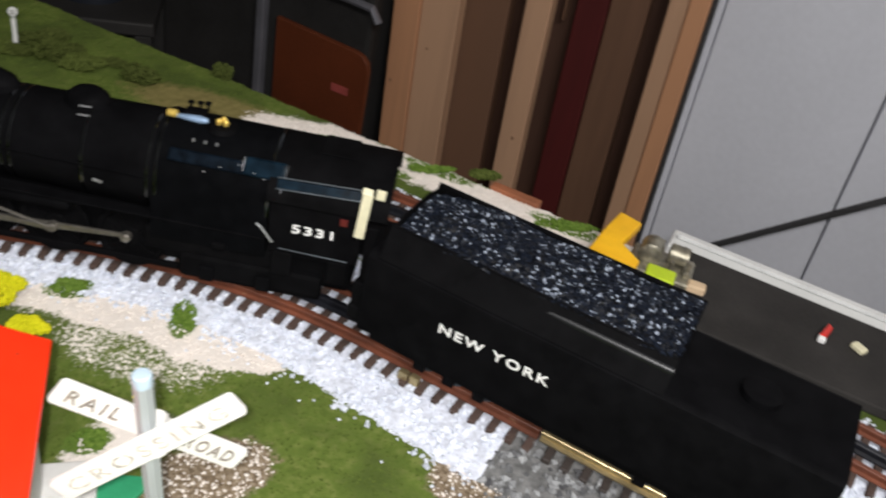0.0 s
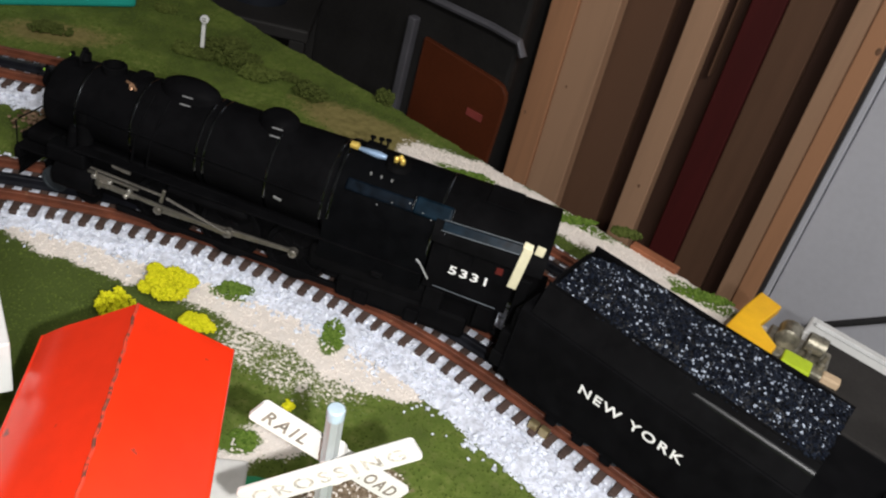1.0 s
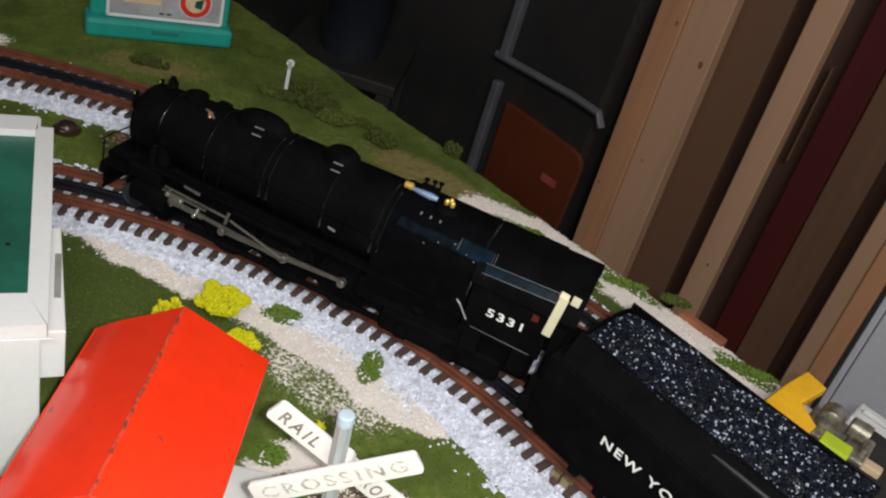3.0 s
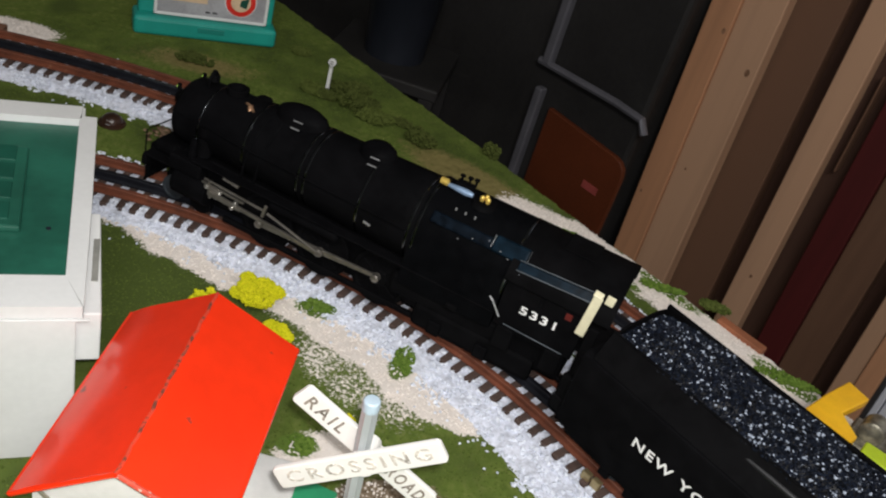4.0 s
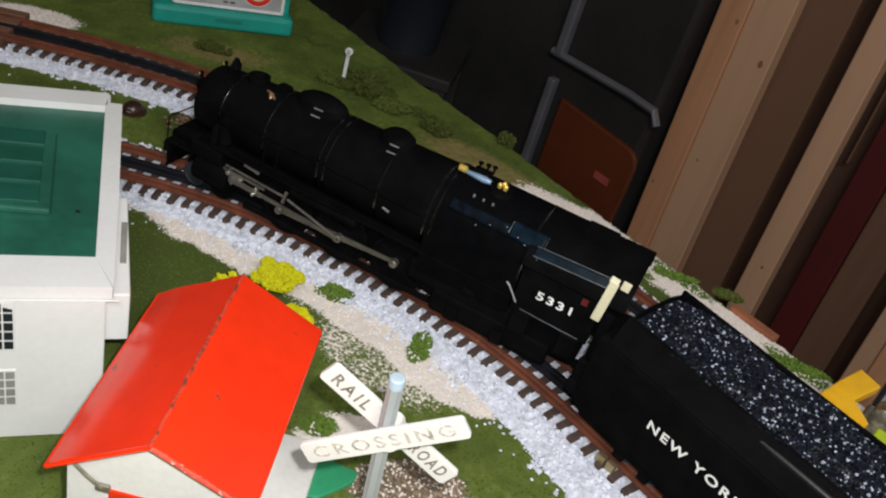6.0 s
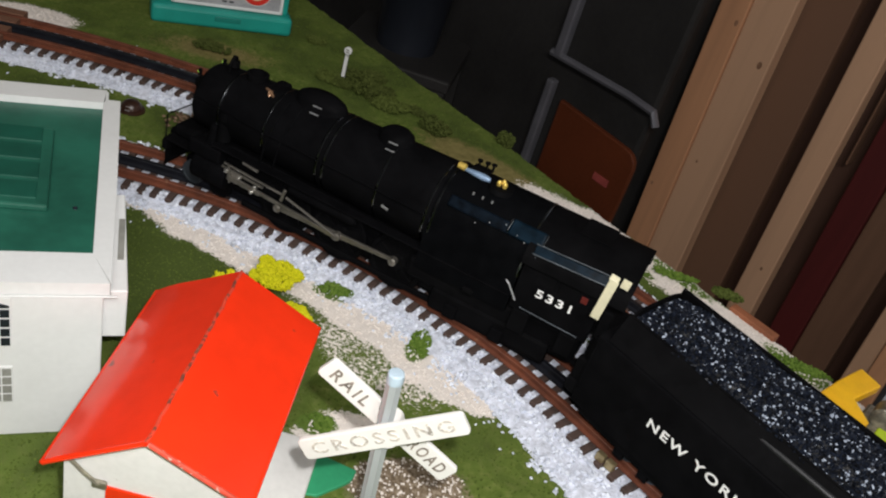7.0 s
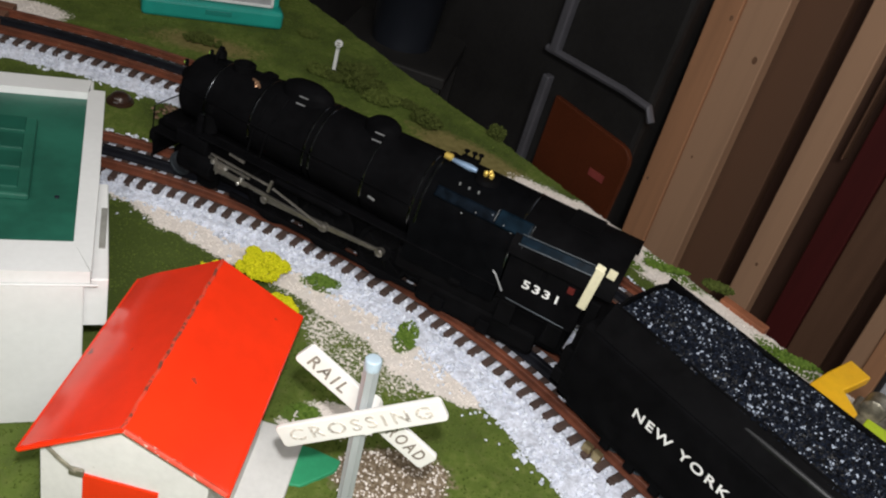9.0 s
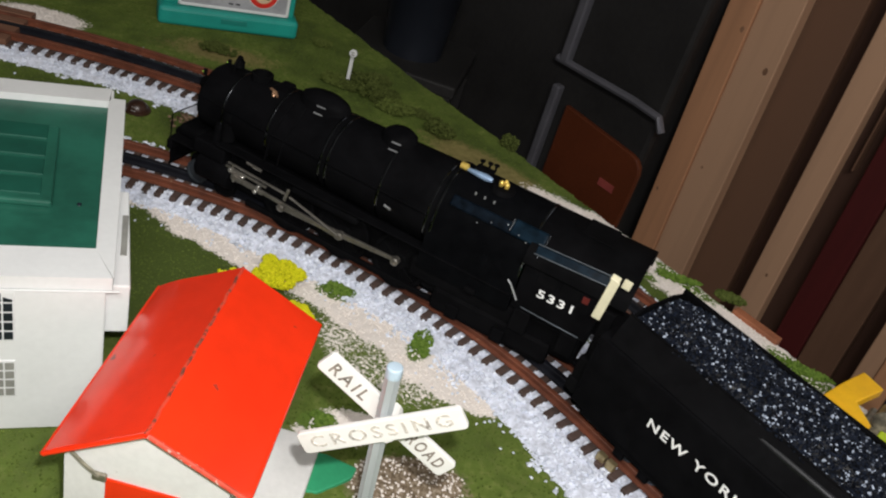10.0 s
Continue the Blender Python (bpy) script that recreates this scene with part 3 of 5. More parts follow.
    olive = np.maximum(olive, 0.45 + blob(x, y, -0.17, 0.79, 0.05, 0.02, 20) * 0.6 + wob * 8)
    dirt = 0.5 + blob(x, y, 0.14, 0.362, 0.034, 0.02, 20) + wob * 6
    dirt = np.maximum(dirt, 0.5 + blob(x, y, 0.285, 0.362, 0.035, 0.03, 10) + wob * 6)
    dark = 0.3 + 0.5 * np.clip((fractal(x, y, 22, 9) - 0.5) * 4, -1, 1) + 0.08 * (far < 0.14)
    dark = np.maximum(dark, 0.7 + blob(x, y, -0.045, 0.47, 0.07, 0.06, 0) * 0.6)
    return dict(sand=sand, bright=bright, olive=olive, dirt=dirt, dark=dark)


def axis(lo, fine_lo, fine_hi, hi, step):
    return np.r_[np.arange(lo, fine_lo, 0.05), np.arange(fine_lo, fine_hi, step), np.arange(fine_hi, hi + 0.01, 0.05)]


def build_ground():
    es, fs = axis(-1.25, -0.8, 0.25, 0.95, 0.0027), axis(0.0, 0.0, 0.6, 1.35, 0.0027)
    ee, ff = np.meshgrid(es, fs, indexing="ij")
    px = EDGE_N.x * (EDGE_OFF - ff) + EDGE_D.x * ee
    py = EDGE_N.y * (EDGE_OFF - ff) + EDGE_D.y * ee
    ragged = np.where(ff < 1e-6, (fractal(ee, ff, 60, 21) - 0.5) * 0.006, 0)
    px, py = px + EDGE_N.x * ragged, py + EDGE_N.y * ragged
    pz = (fractal(px, py, 9, 5) - 0.5) * 0.004 + (fractal(px, py, 160, 6) - 0.5) * 0.0016 - np.where(ff < 1e-6, 0.001, 0)
    ny = len(fs)
    idx = np.arange(len(es) * ny).reshape(len(es), ny)
    quads = np.stack([idx[:-1, :-1], idx[:-1, 1:], idx[1:, 1:], idx[1:, :-1]], -1).reshape(-1, 4)
    ob = raw_mesh("ground", np.stack([px, py, pz], -1).reshape(-1, 3).tolist(), quads.tolist(), "turf")
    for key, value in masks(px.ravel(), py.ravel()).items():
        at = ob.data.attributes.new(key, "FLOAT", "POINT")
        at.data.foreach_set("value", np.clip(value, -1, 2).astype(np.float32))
    for q in ob.data.polygons:
        q.use_smooth = True
    return tagged(ob, "model scenery board with green flock turf and bare sand", "scenery base", kind="structure")


build_ground()


def board_outline(f0, f1, e0, e1):
    return [edge_point(e0, f1), edge_point(e1, f1), edge_point(e1, f0), edge_point(e0, f0)]


table = thing("layout_table", pose(0, 0, 0), "plywood layout table with square wooden legs carrying the scenery", "table")
part("tabletop", prism(board_outline(0.004, 1.35, -1.25, 0.95), -0.03, -0.005), "tableside", table)
for e in (-1.2, 0.9):
    for f in (0.06, 1.28):
        x, y = edge_point(e, f)
        part("leg", box((0.07, 0.07, 0.83), (x, y, -0.44), bevel=0.004), "tableside", table)
strip = part("edge_strip", prism(board_outline(-0.006, 0.003, -0.098, -0.056), -0.02, 0.0035, bevel=0.001), "edgewood", table, "raw reddish brown wooden edge strip")

# ---- the room ----
WALL_D = 1.5


def wall_point(w, off=0.0):
    p = EDGE_N * (WALL_D - off) + EDGE_D * w
    return p.x, p.y


WALL_TURN = math.degrees(math.atan2(EDGE_D.y, EDGE_D.x))


def wall_box(w0, w1, z0, z1, out0, out1, bevel=0.0):
    """A box on the far wall: along it, in height, and standing out from its plane."""
    x, y = wall_point((w0 + w1) / 2, (out0 + out1) / 2)
    return box((w1 - w0, out1 - out0, z1 - z0), (x, y, (z0 + z1) / 2), (0, 0, WALL_TURN), bevel)


LEAN = -2.2                               # the old boards and the door have settled sideways a little


def leaning_box(w0, w1, z0, z1, out0, out1, bevel=0.0):
    """The same, settled sideways about a point low on the wall."""
    x, y = wall_point((w0 + w1) / 2, (out0 + out1) / 2)
    bm = box((w1 - w0, out1 - out0, z1 - z0), (0, 0, (z0 + z1) / 2 + 0.3), bevel=bevel)
    bmesh.ops.transform(bm, matrix=pose(x, y, -0.3, 0, LEAN, WALL_TURN), verts=bm.verts)
    return bm


tagged(part("floor", box((6, 6, 0.05), (0.3, 0.3, -0.88)), "floor"), "dark concrete floor", "floor", kind="structure")
tagged(part("ceiling", box((6, 6, 0.05), (0.3, 0.3, 1.525)), "wall"), "plain pale ceiling", "ceiling", kind="structure")
tagged(part("wall_north", wall_box(-2.6, 2.6, -0.86, 1.5, -0.2, -0.1), "wall"), "plain wall behind the boards", "wall", kind="structure")
tagged(part("wall_south", box((5, 0.1, 2.4), (-0.9, -1.3, 0.3), (0, 0, WALL_TURN)), "wall"), "plain wall behind the viewer", "wall", kind="structure")
tagged(part("wall_west", box((0.1, 5, 2.4), (-2.0, 0.9, 0.3), (0, 0, WALL_TURN)), "wall"), "plain side wall", "wall", kind="structure")
tagged(part("wall_east", box((0.1, 5, 2.4), (1.9, -0.4, 0.3), (0, 0, WALL_TURN)), "wall"), "plain side wall", "wall", kind="structure")

# boards along the far wall: from, to, how far they stand out, material, label
BOARDS = [
    (-0.5815, -0.5297, 0.014, "stud", "knotty pine stud standing upright against the wall"),
    (-0.5293, -0.4585, 0.010, "studpale", "wide pale pine board with small knots"),
    (-0.4800, -0.3840, -0.03, "ply", "brown panel set back between pine studs"),
    (-0.4100, -0.3450, -0.062, "darkwood", "dark board in the gap between studs"),
    (-0.3435, -0.2990, 0.010, "studpale", "narrow pale pine stud"),
    (-0.3200, -0.2550, -0.052, "darkwood", "dark board in the gap between studs"),
    (-0.2666, -0.2158, -0.02, "redboard", "dark red painted board"),
    (-0.2150, -0.1532, -0.03, "ply", "brown panel set back between pine studs"),
    (-0.1700, -0.1260, -0.062, "darkwood", "dark board in the gap between studs"),
    (-0.1190, -0.0888, 0.006, "studpale", "narrow pale pine stud"),
    (-0.0884, -0.0580, 0.012, "stud", "knotty pine stud beside the grey door"),
]
boards = []
for w0, w1, out, material, label in BOARDS:
    boards.append(tagged(part("wall_board", leaning_box(w0, w1, -0.855, 1.4, out - 0.03, out, 0.0025), material), label, "board", "boards along the wall"))

batten = tagged(part("batten", leaning_box(-0.2895, -0.2862, -0.135, 0.03, -0.052, -0.03, 0.001), "ply"), "narrow brown batten nailed between two studs", "batten")
noggin = tagged(part("noggin", leaning_box(-0.192, -0.135, 0.078, 0.128, -0.03, -0.004, 0.002), "darkwood"), "short dark wooden block between two studs", "block")
KNOTS = ((0, -0.006, -0.551, 0.007), (1, -0.05, -0.484, 0.009), (0, -0.331, -0.57, 0.005), (4, -0.353, -0.316, 0.005), (1, -0.25, -0.51, 0.004), (10, 0.019, -0.075, 0.008))
for k, z, w, r in KNOTS:
    out = BOARDS[k][2]
    w = min(max(w, BOARDS[k][0] + r), BOARDS[k][1] - r)
    x, y = wall_point(w, out - 0.0006)
    part("knot", lathe([(0, r * 0.52), (0.0008, r * 0.48), (0.0012, r * 0.25), (0.0012, 0)], "Y", (x, y, z), 14, rot=(0, 0, WALL_TURN + 180), squash=(1, 1, 1.5)), "knotwood", boards[k])

door = thing("door_1", pose(0, 0, 0), "pale grey panelled door with thin dark seams", "door", kind="structure")
part("door_frame", leaning_box(-0.0575, -0.0515, -0.855, 1.3, -0.06, 0.0), "darkline", door)
part("door_leaf", leaning_box(-0.051, -0.0402, -0.855, 1.3, -0.05, -0.01, 0.002), "door", door)
part("door_leaf", leaning_box(-0.0382, 0.219, -0.855, 1.3, -0.05, -0.012, 0.002), "door", door)
part("door_leaf", leaning_box(0.2225, 0.85, -0.855, 1.3, -0.05, -0.012, 0.002), "door", door)
part("seam_backing", leaning_box(-0.05, 0.85, -0.855, 1.3, -0.08, -0.052), "darkline", door)
kx, ky = wall_point(-0.02, 0.0)
part("door_knob", lathe([(0, 0.012), (0.018, 0.01), (0.022, 0.017), (0.03, 0.02), (0.036, 0.016), (0.038, 0)], "Y", (kx, ky, 0.069), 20, rot=(0, 0, WALL_TURN + 180)), "trimgrey", door, "dull grey round knob", smooth=40)
x0, y0 = wall_point(0.05, 0.02)
x1, y1 = wall_point(0.34, 0.02)
tagged(part("pole", tube([(x0, y0, -0.418), (x1, y1, -0.157)], 0.006), "darkline"), "thin black pole leaning across the grey door", "pole")

# black cabinet with grey metal trim and a brown panel, beside the boards
CAB = 0.07
cabinet = thing("cabinet", pose(0, 0, 0), "black cabinet with grey metal trim and a brown vinyl panel", "cabinet")
part("body", wall_box(-1.9, -0.602, -0.855, 0.9, -0.08, CAB - 0.02, 0.01), "cabinet", cabinet)
for w0, w1, za, zb in ((-0.842, -0.822, -0.197, 0.75), (-0.836, -0.818, -0.62, -0.243)):
    part("trim", wall_box(w0, w1, za, zb, CAB - 0.02, CAB, 0.004), "trimgrey", cabinet)
bx = [wall_point(w, CAB - 0.008) for w in (-0.85, -0.66, -0.6, -0.585)]
part("trim", tube([(*bx[0], -0.196), (*bx[1], -0.19), (*bx[2], -0.193), (*bx[3], -0.215)], 0.0075), "trimgrey", cabinet)
outline = [(-0.795, -0.7), (-0.6, -0.7), (-0.592, -0.36)] + [(-0.622 + 0.03 * math.cos(radians(a)), -0.31 + 0.03 * math.sin(radians(a))) for a in (0, 30, 60, 90)] + [(-0.795, -0.27)]
wx, wy = wall_point(0, CAB - 0.02)
part("panel", prism(outline, 0, 0.012, m=pose(wx, wy, 0, 90, 0, WALL_TURN), bevel=0.003), "vinyl", cabinet, "glossy brown vinyl panel with rounded corner")
part("sticker", wall_box(-0.664, -0.628, -0.37, -0.355, CAB - 0.009, CAB - 0.0065), "sticker", cabinet, "thin dull red mark on the brown panel")
bk = wall_point(-1.1, 0.2)
bucket = thing("bucket", pose(*bk, -0.29), "blue grey plastic bucket with a rolled rim", "bucket")
part("shell", lathe([(0, 0.06), (0.14, 0.072), (0.146, 0.078), (0.152, 0.078), (0.152, 0.071), (0.02, 0.058)], segs=32), "bucket", bucket, smooth=40)
stool = thing("stand", pose(*bk, -0.855), "dark wooden stand under a bucket", "stand")
part("top", box((0.24, 0.24, 0.025), (0, 0, 0.5525), bevel=0.004), "cabinet", stool)
for a, b in ((1, 1), (1, -1), (-1, 1), (-1, -1)):
    part("leg", box((0.03, 0.03, 0.54), (a * 0.1, b * 0.1, 0.27), bevel=0.003), "cabinet", stool)


# ---- tracks ----
def on_curve(c, r, deg):
    return c[0] + r * math.cos(radians(deg)), c[1] + r * math.sin(radians(deg))


def track_line(c, r, start, turn, run, step=0.006):
    """Points of a line beside a curve of radius r that runs out into a straight."""
    n = max(2, int(radians(start - turn) * r / step))
    pts = [on_curve(c, r, start + (turn - start) * k / n) for k in range(n + 1)]
    dx, dy = math.sin(radians(turn)), -math.cos(radians(turn))
    x, y = pts[-1]
    m = max(1, int(run / 0.02))
    return pts + [(x + dx * run * k / m, y + dy * run * k / m) for k in range(1, m + 1)]


RAIL = [(-0.003, 0.0086), (0.003, 0.0086), (0.003, 0.0094), (0.0009, 0.0102), (0.0009, 0.0122), (0.0019, 0.0129), (0.0019, 0.0141), (0.0014, 0.0145),
        (-0.0014, 0.0145), (-0.0019, 0.0141), (-0.0019, 0.0129), (-0.0009, 0.0122), (-0.0009, 0.0102), (-0.003, 0.0094)]
MID = [(-0.0042, 0.0086), (0.0042, 0.0086), (0.0042, 0.0096), (0.0022, 0.0108), (0.0022, 0.0139), (0.0016, 0.0144), (-0.0016, 0.0144), (-0.0022, 0.0139), (-0.0022, 0.0108), (-0.0042, 0.0096)]


def build_track(label, c, r, start, turn, run, brass_from):
    ob = thing("railway_track", pose(0, 0, 0), label, "track", "tracks")
    for off, sec, material, tag in ((-GAUGE, RAIL, "rust", ""), (GAUGE, RAIL, "rust", ""), (0, MID, "midrail", "black middle rail")):
        part("rail", sweep(track_line(c, r + off, start, turn, brass_from), sec), material, ob, tag, smooth=30)
        x, y = on_curve(c, r + off, turn)
        dx, dy = math.sin(radians(turn)), -math.cos(radians(turn))
        ends = [(x + dx * q, y + dy * q) for q in (brass_from + 0.0015, run)]
        if run > brass_from + 0.01:
            part("rail", sweep(ends, sec), "brassrail" if off else "midrail", ob, "bare brass rail" if off else "", smooth=30)
    return ob


track_a = build_track("three-rail model track with brown rails curving through ballast", CA, RA, 128, TURN_A, 0.5, 0.1)
track_b = build_track("outer three-rail model track with brown rails on white ballast", CB, RB, 124, TURN_B, 0.42, 0.42)

rng = np.random.default_rng(7)
PITCH = 0.0112
tie_bm = box((0.0048, 0.061, 0.0036), (0, 0, 0.0068), bevel=0.0006, segs=1)
TIES = {}


def lay_ties(owner, c, r, start, turn, run, brass_from):
    arc = radians(start - turn) * r
    s = PITCH / 2
    while s < arc + run:
        if s < arc:
            deg = start - math.degrees(s / r)
            x, y = on_curve(c, r, deg)
        else:
            deg = turn
            x, y = on_curve(c, r, turn)
            x, y = x + math.sin(radians(turn)) * (s - arc), y - math.cos(radians(turn)) * (s - arc)
        key = "tieblack" if s - arc > brass_from else "tie"
        if key not in TIES:
            me = bpy.data.meshes.new("tie")
            tie_bm.to_mesh(me)
            me.materials.append(M[key])
            TIES[key] = me
        ob = new("tie", TIES[key])
        ob.parent = owner
        ob.matrix_basis = pose(x, y, rng.normal(0, 0.0001), 0, 0, deg - 90 + rng.normal(0, 0.8))
        s += PITCH


def height_at(u, top, half_top, half_low):
    """Ballast profile across the track."""
    a = abs(u)
    return top if a < half_top else max(top * (half_low - a) / (half_low - half_top), -0.0015)


def lay_ballast(label, c, r, start, turn, run, near_low, far_side, grey_from, seed):
    """The bed and the loose stones on it; near is the inside of the curve."""
    top, half_top = 0.0063, 0.0285

    def place(s, u):
        arc = radians(start - turn) * r
        if s < arc:
            deg = start - math.degrees(s / r)
            return on_curve(c, r + u, deg)
        x, y = on_curve(c, r + u, turn)
        return x + math.sin(radians(turn)) * (s - arc), y - math.cos(radians(turn)) * (s - arc)

    arc = radians(start - turn) * r
    rg = np.random.default_rng(seed)
    for tag, s0, s1, stone, bed, size in (("white", 0.0, arc + grey_from, "ballast", "bed", 0.0019), ("grey", arc + grey_from, arc + run, "greyballast", "greybed", 0.0024)):
        if s1 - s0 < 0.02:
            continue
        bm = bmesh.new()
        rows = []
        n = int((s1 - s0) / 0.01)
        for k in range(n + 1):
            s = s0 + (s1 - s0) * k / n
            low, far_low = near_low(s / arc), far_side(s / arc)
            prof = ((-low - 0.002, -0.002), (-low * 0.6 - half_top * 0.4, top * 0.45), (-half_top, top - 0.0012), (half_top, top - 0.0012), (far_low + 0.002, -0.002))
            rows.append([bm.verts.new((*place(s, u), h)) for u, h in prof])
        for a, b in zip(rows, rows[1:]):
            for j in range(4):
                bm.faces.new((a[j], a[j + 1], b[j + 1], b[j]))
        bmesh.ops.recalc_face_normals(bm, faces=bm.faces)
        own = part("ballast", bm, bed)
        tagged(own, label if tag == "white" else "dark grey gravel bed under bare brass rails", "ballast", kind="stuff")
        centres, sizes = [], []
        count = int((s1 - s0) * 0.1 / (size * size * 2.4))
        ss, us, jit, hh = rg.random(count), rg.random(count), rg.random(count), rg.random(count)
        for i in range(count):
            s = s0 + (s1 - s0) * ss[i]
            low = near_low(s / arc) + 0.003 * (math.sin(s * 130 + seed) + math.sin(s * 310 + 2 * seed))
            far_low = far_side(s / arc)
            u = -low + (low + far_low) * us[i]
            if abs(abs(u) - GAUGE) < 0.0035 or abs(u) < 0.0052:
                continue
            stray = 0.004 * max(0, abs(u) - (low if u < 0 else far_low) + 0.004) / 0.004
            h = height_at(u, top, half_top, low if u < 0 else far_low)
            x, y = place(s, u + (stray * jit[i] if u > 0 else -stray * jit[i]))
            centres.append((x, y, h + (0.0002 if abs(u) < half_top else 0.0006) * hh[i]))
            sizes.append(size * (0.55 + 0.7 * jit[i]))
        for _ in range(140):
            s = s0 + (s1 - s0) * rg.random()
            low = near_low(s / arc)
            centres.append((*place(s, -low - 0.02 * rg.random() ** 2.5), 0.0012))
            sizes.append(size * 0.6)
        g = grains("ballast_stones", centres, sizes, stone, own, seed + 1)
        tagged(g, kind="stuff")


lay_ballast("white crushed ballast heaped along the inner curved track", CA, RA, 128, TURN_A, 0.5, lambda k: 0.0385 + 0.0215 * min(max(k - 0.45, 0) * 1.6, 1), lambda k: 0.041 + 0.029 * min(max(k - 0.72, 0) * 6, 1), 0.085, 11)
lay_ballast("white crushed ballast along the outer curved track", CB, RB, 124, TURN_B, 0.42, lambda k: 0.0435, lambda k: 0.04, 0.42, 17)


# ---- the locomotive: x runs to the rear, the viewer's side is -y ----
def mirror_pair(fn):
    for side in (-1, 1):
        fn(side)


def build_wheel(name, parent, r, x, y, z, width, material, spokes=0, tyre="wheel"):
    w = part(name, lathe([(-width / 2, r * 0.35), (-width / 2, r * 0.8), (-width / 2, r), (width / 2 - 0.0006, r), (width / 2, r * 0.97), (width / 2, r * 0.84), (width / 4, r * 0.8), (width / 4, r * 0.32), (width / 2, r * 0.28), (width / 2, 0)], "Y", (x, y, z), 28), material, parent, smooth=35)
    if y < 0:
        w.data.transform(Matrix.Translation((0, 2 * y, 0)) @ Matrix.Diagonal((1, -1, 1, 1)))
        w.data.flip_normals()
    for k in range(spokes):
        a = 2 * math.pi * k / spokes
        part("spoke", box((r * 0.52, width * 0.5, r * 0.09), (x + 0.55 * r * math.cos(a), y + math.copysign(width * 0.22, y), z + 0.55 * r * math.sin(a)), (0, -math.degrees(a), 0), 0.0002, segs=1), material, w)
    return w


def build_loco():
    m = pose(-0.0209, 0.5543, 0, 0, 0, -13.5)
    L = thing("steam_locomotive", m, "black model steam locomotive with brass fittings standing on the track", "locomotive")
    zc = 0.0755
    # boiler barrel with its rings
    def grown(x):
        """How far along the taper the barrel is, and its lift."""
        return min(max((x + 0.055) / 0.06, 0.0), 1.0)

    def radius(x):
        return 0.0232 + 0.0023 * grown(x) + 0.0035 * max(x, 0.0) / 0.13

    def lifted(bm):
        for v in bm.verts:
            v.co.z += 0.0012 + 0.0023 * grown(v.co.x)
        return bm

    stations = [(x, radius(x)) for x in (-0.0535, -0.045, -0.03, -0.012, 0.005, 0.05, 0.09, 0.13)]
    boiler = part("boiler", lifted(lathe([(-0.057, 0), (-0.057, 0.0185), (-0.0555, 0.0218)] + stations + [(0.132, radius(0.13))], "X", (0, 0, zc), 48)), "black", L, smooth=30)
    for x in (-0.033, 0.004, 0.047, 0.052, 0.092, 0.128):
        r = radius(x) + 0.0003
        part("boiler_band", lifted(lathe([(-0.0009, r - 0.001), (-0.0008, r - 0.0003), (-0.0004, r), (0.0004, r), (0.0008, r - 0.0003), (0.0009, r - 0.001)], "X", (x, 0, zc), 64)), "bandmetal", boiler, smooth=30)
    # firebox: wider, with flat sides going down
    prof = [(0.0295 * math.cos(radians(a)), zc + 0.002 + 0.0325 * math.sin(radians(a))) for a in range(0, 181, 12)]
    prof = [(0.03, 0.046)] + prof + [(-0.03, 0.046)]
    part("firebox", prism(prof, -0.196, -0.131, m=Matrix(((0, 0, -1, 0), (1, 0, 0, 0), (0, 1, 0, 0), (0, 0, 0, 1)))), "firebox", L, "dark blue-black firebox jacket with a dull sheen", smooth=30)
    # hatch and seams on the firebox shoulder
    # the box takes the shoulder highlight's blue as its colour
    part("casing", box((0.023, 0.0105, 0.005), (0.192, -0.0232, 0.0992), (46, 0, 0), 0.0016, segs=3), "bluesheen", L, "black casing box with a blue sheen painted on")
    # flat plate added as the dim highlight streak ahead of the box
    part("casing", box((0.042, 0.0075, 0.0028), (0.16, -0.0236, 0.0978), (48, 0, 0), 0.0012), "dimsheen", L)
    for x, y, z in ((0.1802, -0.0232, 0.0995), (0.2036, -0.0232, 0.0995), (0.2025, -0.0285, 0.0935)):
        part("strap", box((0.0011, 0.0085, 0.0056), (x, y, z), (46, 0, 0), 0.0004), "bandmetal", L)
    for x, y, z in ((0.178, -0.0252, 0.1), (0.1868, -0.0272, 0.0978), (0.1925, -0.0288, 0.0962), (0.168, -0.0262, 0.0968), (0.16, -0.0282, 0.0935)):
        part("rivet", lathe([(0, 0.0005), (0.0008, 0.0004), (0.001, 0)], "Z", (x, y, z), 8, rot=(46, 0, 0)), "silver", L)
    # silver sliver added in place of a small glint
    part("builder_plate", box((0.0052, 0.0008, 0.0016), (0.1018, -0.0297, 0.0752), (0, 12, 0), 0.0003), "silver", L, "small silver plate standing in for a glint on the boiler side")
    for x in (0.133, 0.1955):
        part("boiler_band", lathe([(-0.0009, 0.0285), (-0.0008, 0.0296), (-0.0004, 0.0299), (0.0004, 0.0299), (0.0008, 0.0296), (0.0009, 0.0285)], "X", (x, 0, zc + 0.002), 64, squash=(1, 1, 1.1)), "bandmetal", L, smooth=30)
    # smokebox front
    part("smokebox_door", lathe([(0.0, 0.0), (0.0006, 0.008), (0.003, 0.0145), (0.004, 0.0148)], "X", (-0.061, 0, zc + 0.001), 32), "blackmatt", L, smooth=40)
    part("bolt", lathe([(0, 0), (0.0004, 0.0022), (0.003, 0.0024)], "X", (-0.0635, 0, zc + 0.001), 12), "black", L, smooth=40)
    head = part("headlight", lathe([(0.0, 0.0042), (0.0008, 0.0048), (0.009, 0.0046), (0.011, 0.003), (0.0115, 0)], "X", (-0.068, 0, zc + 0.0055), 20), "blackmatt", L, smooth=40)
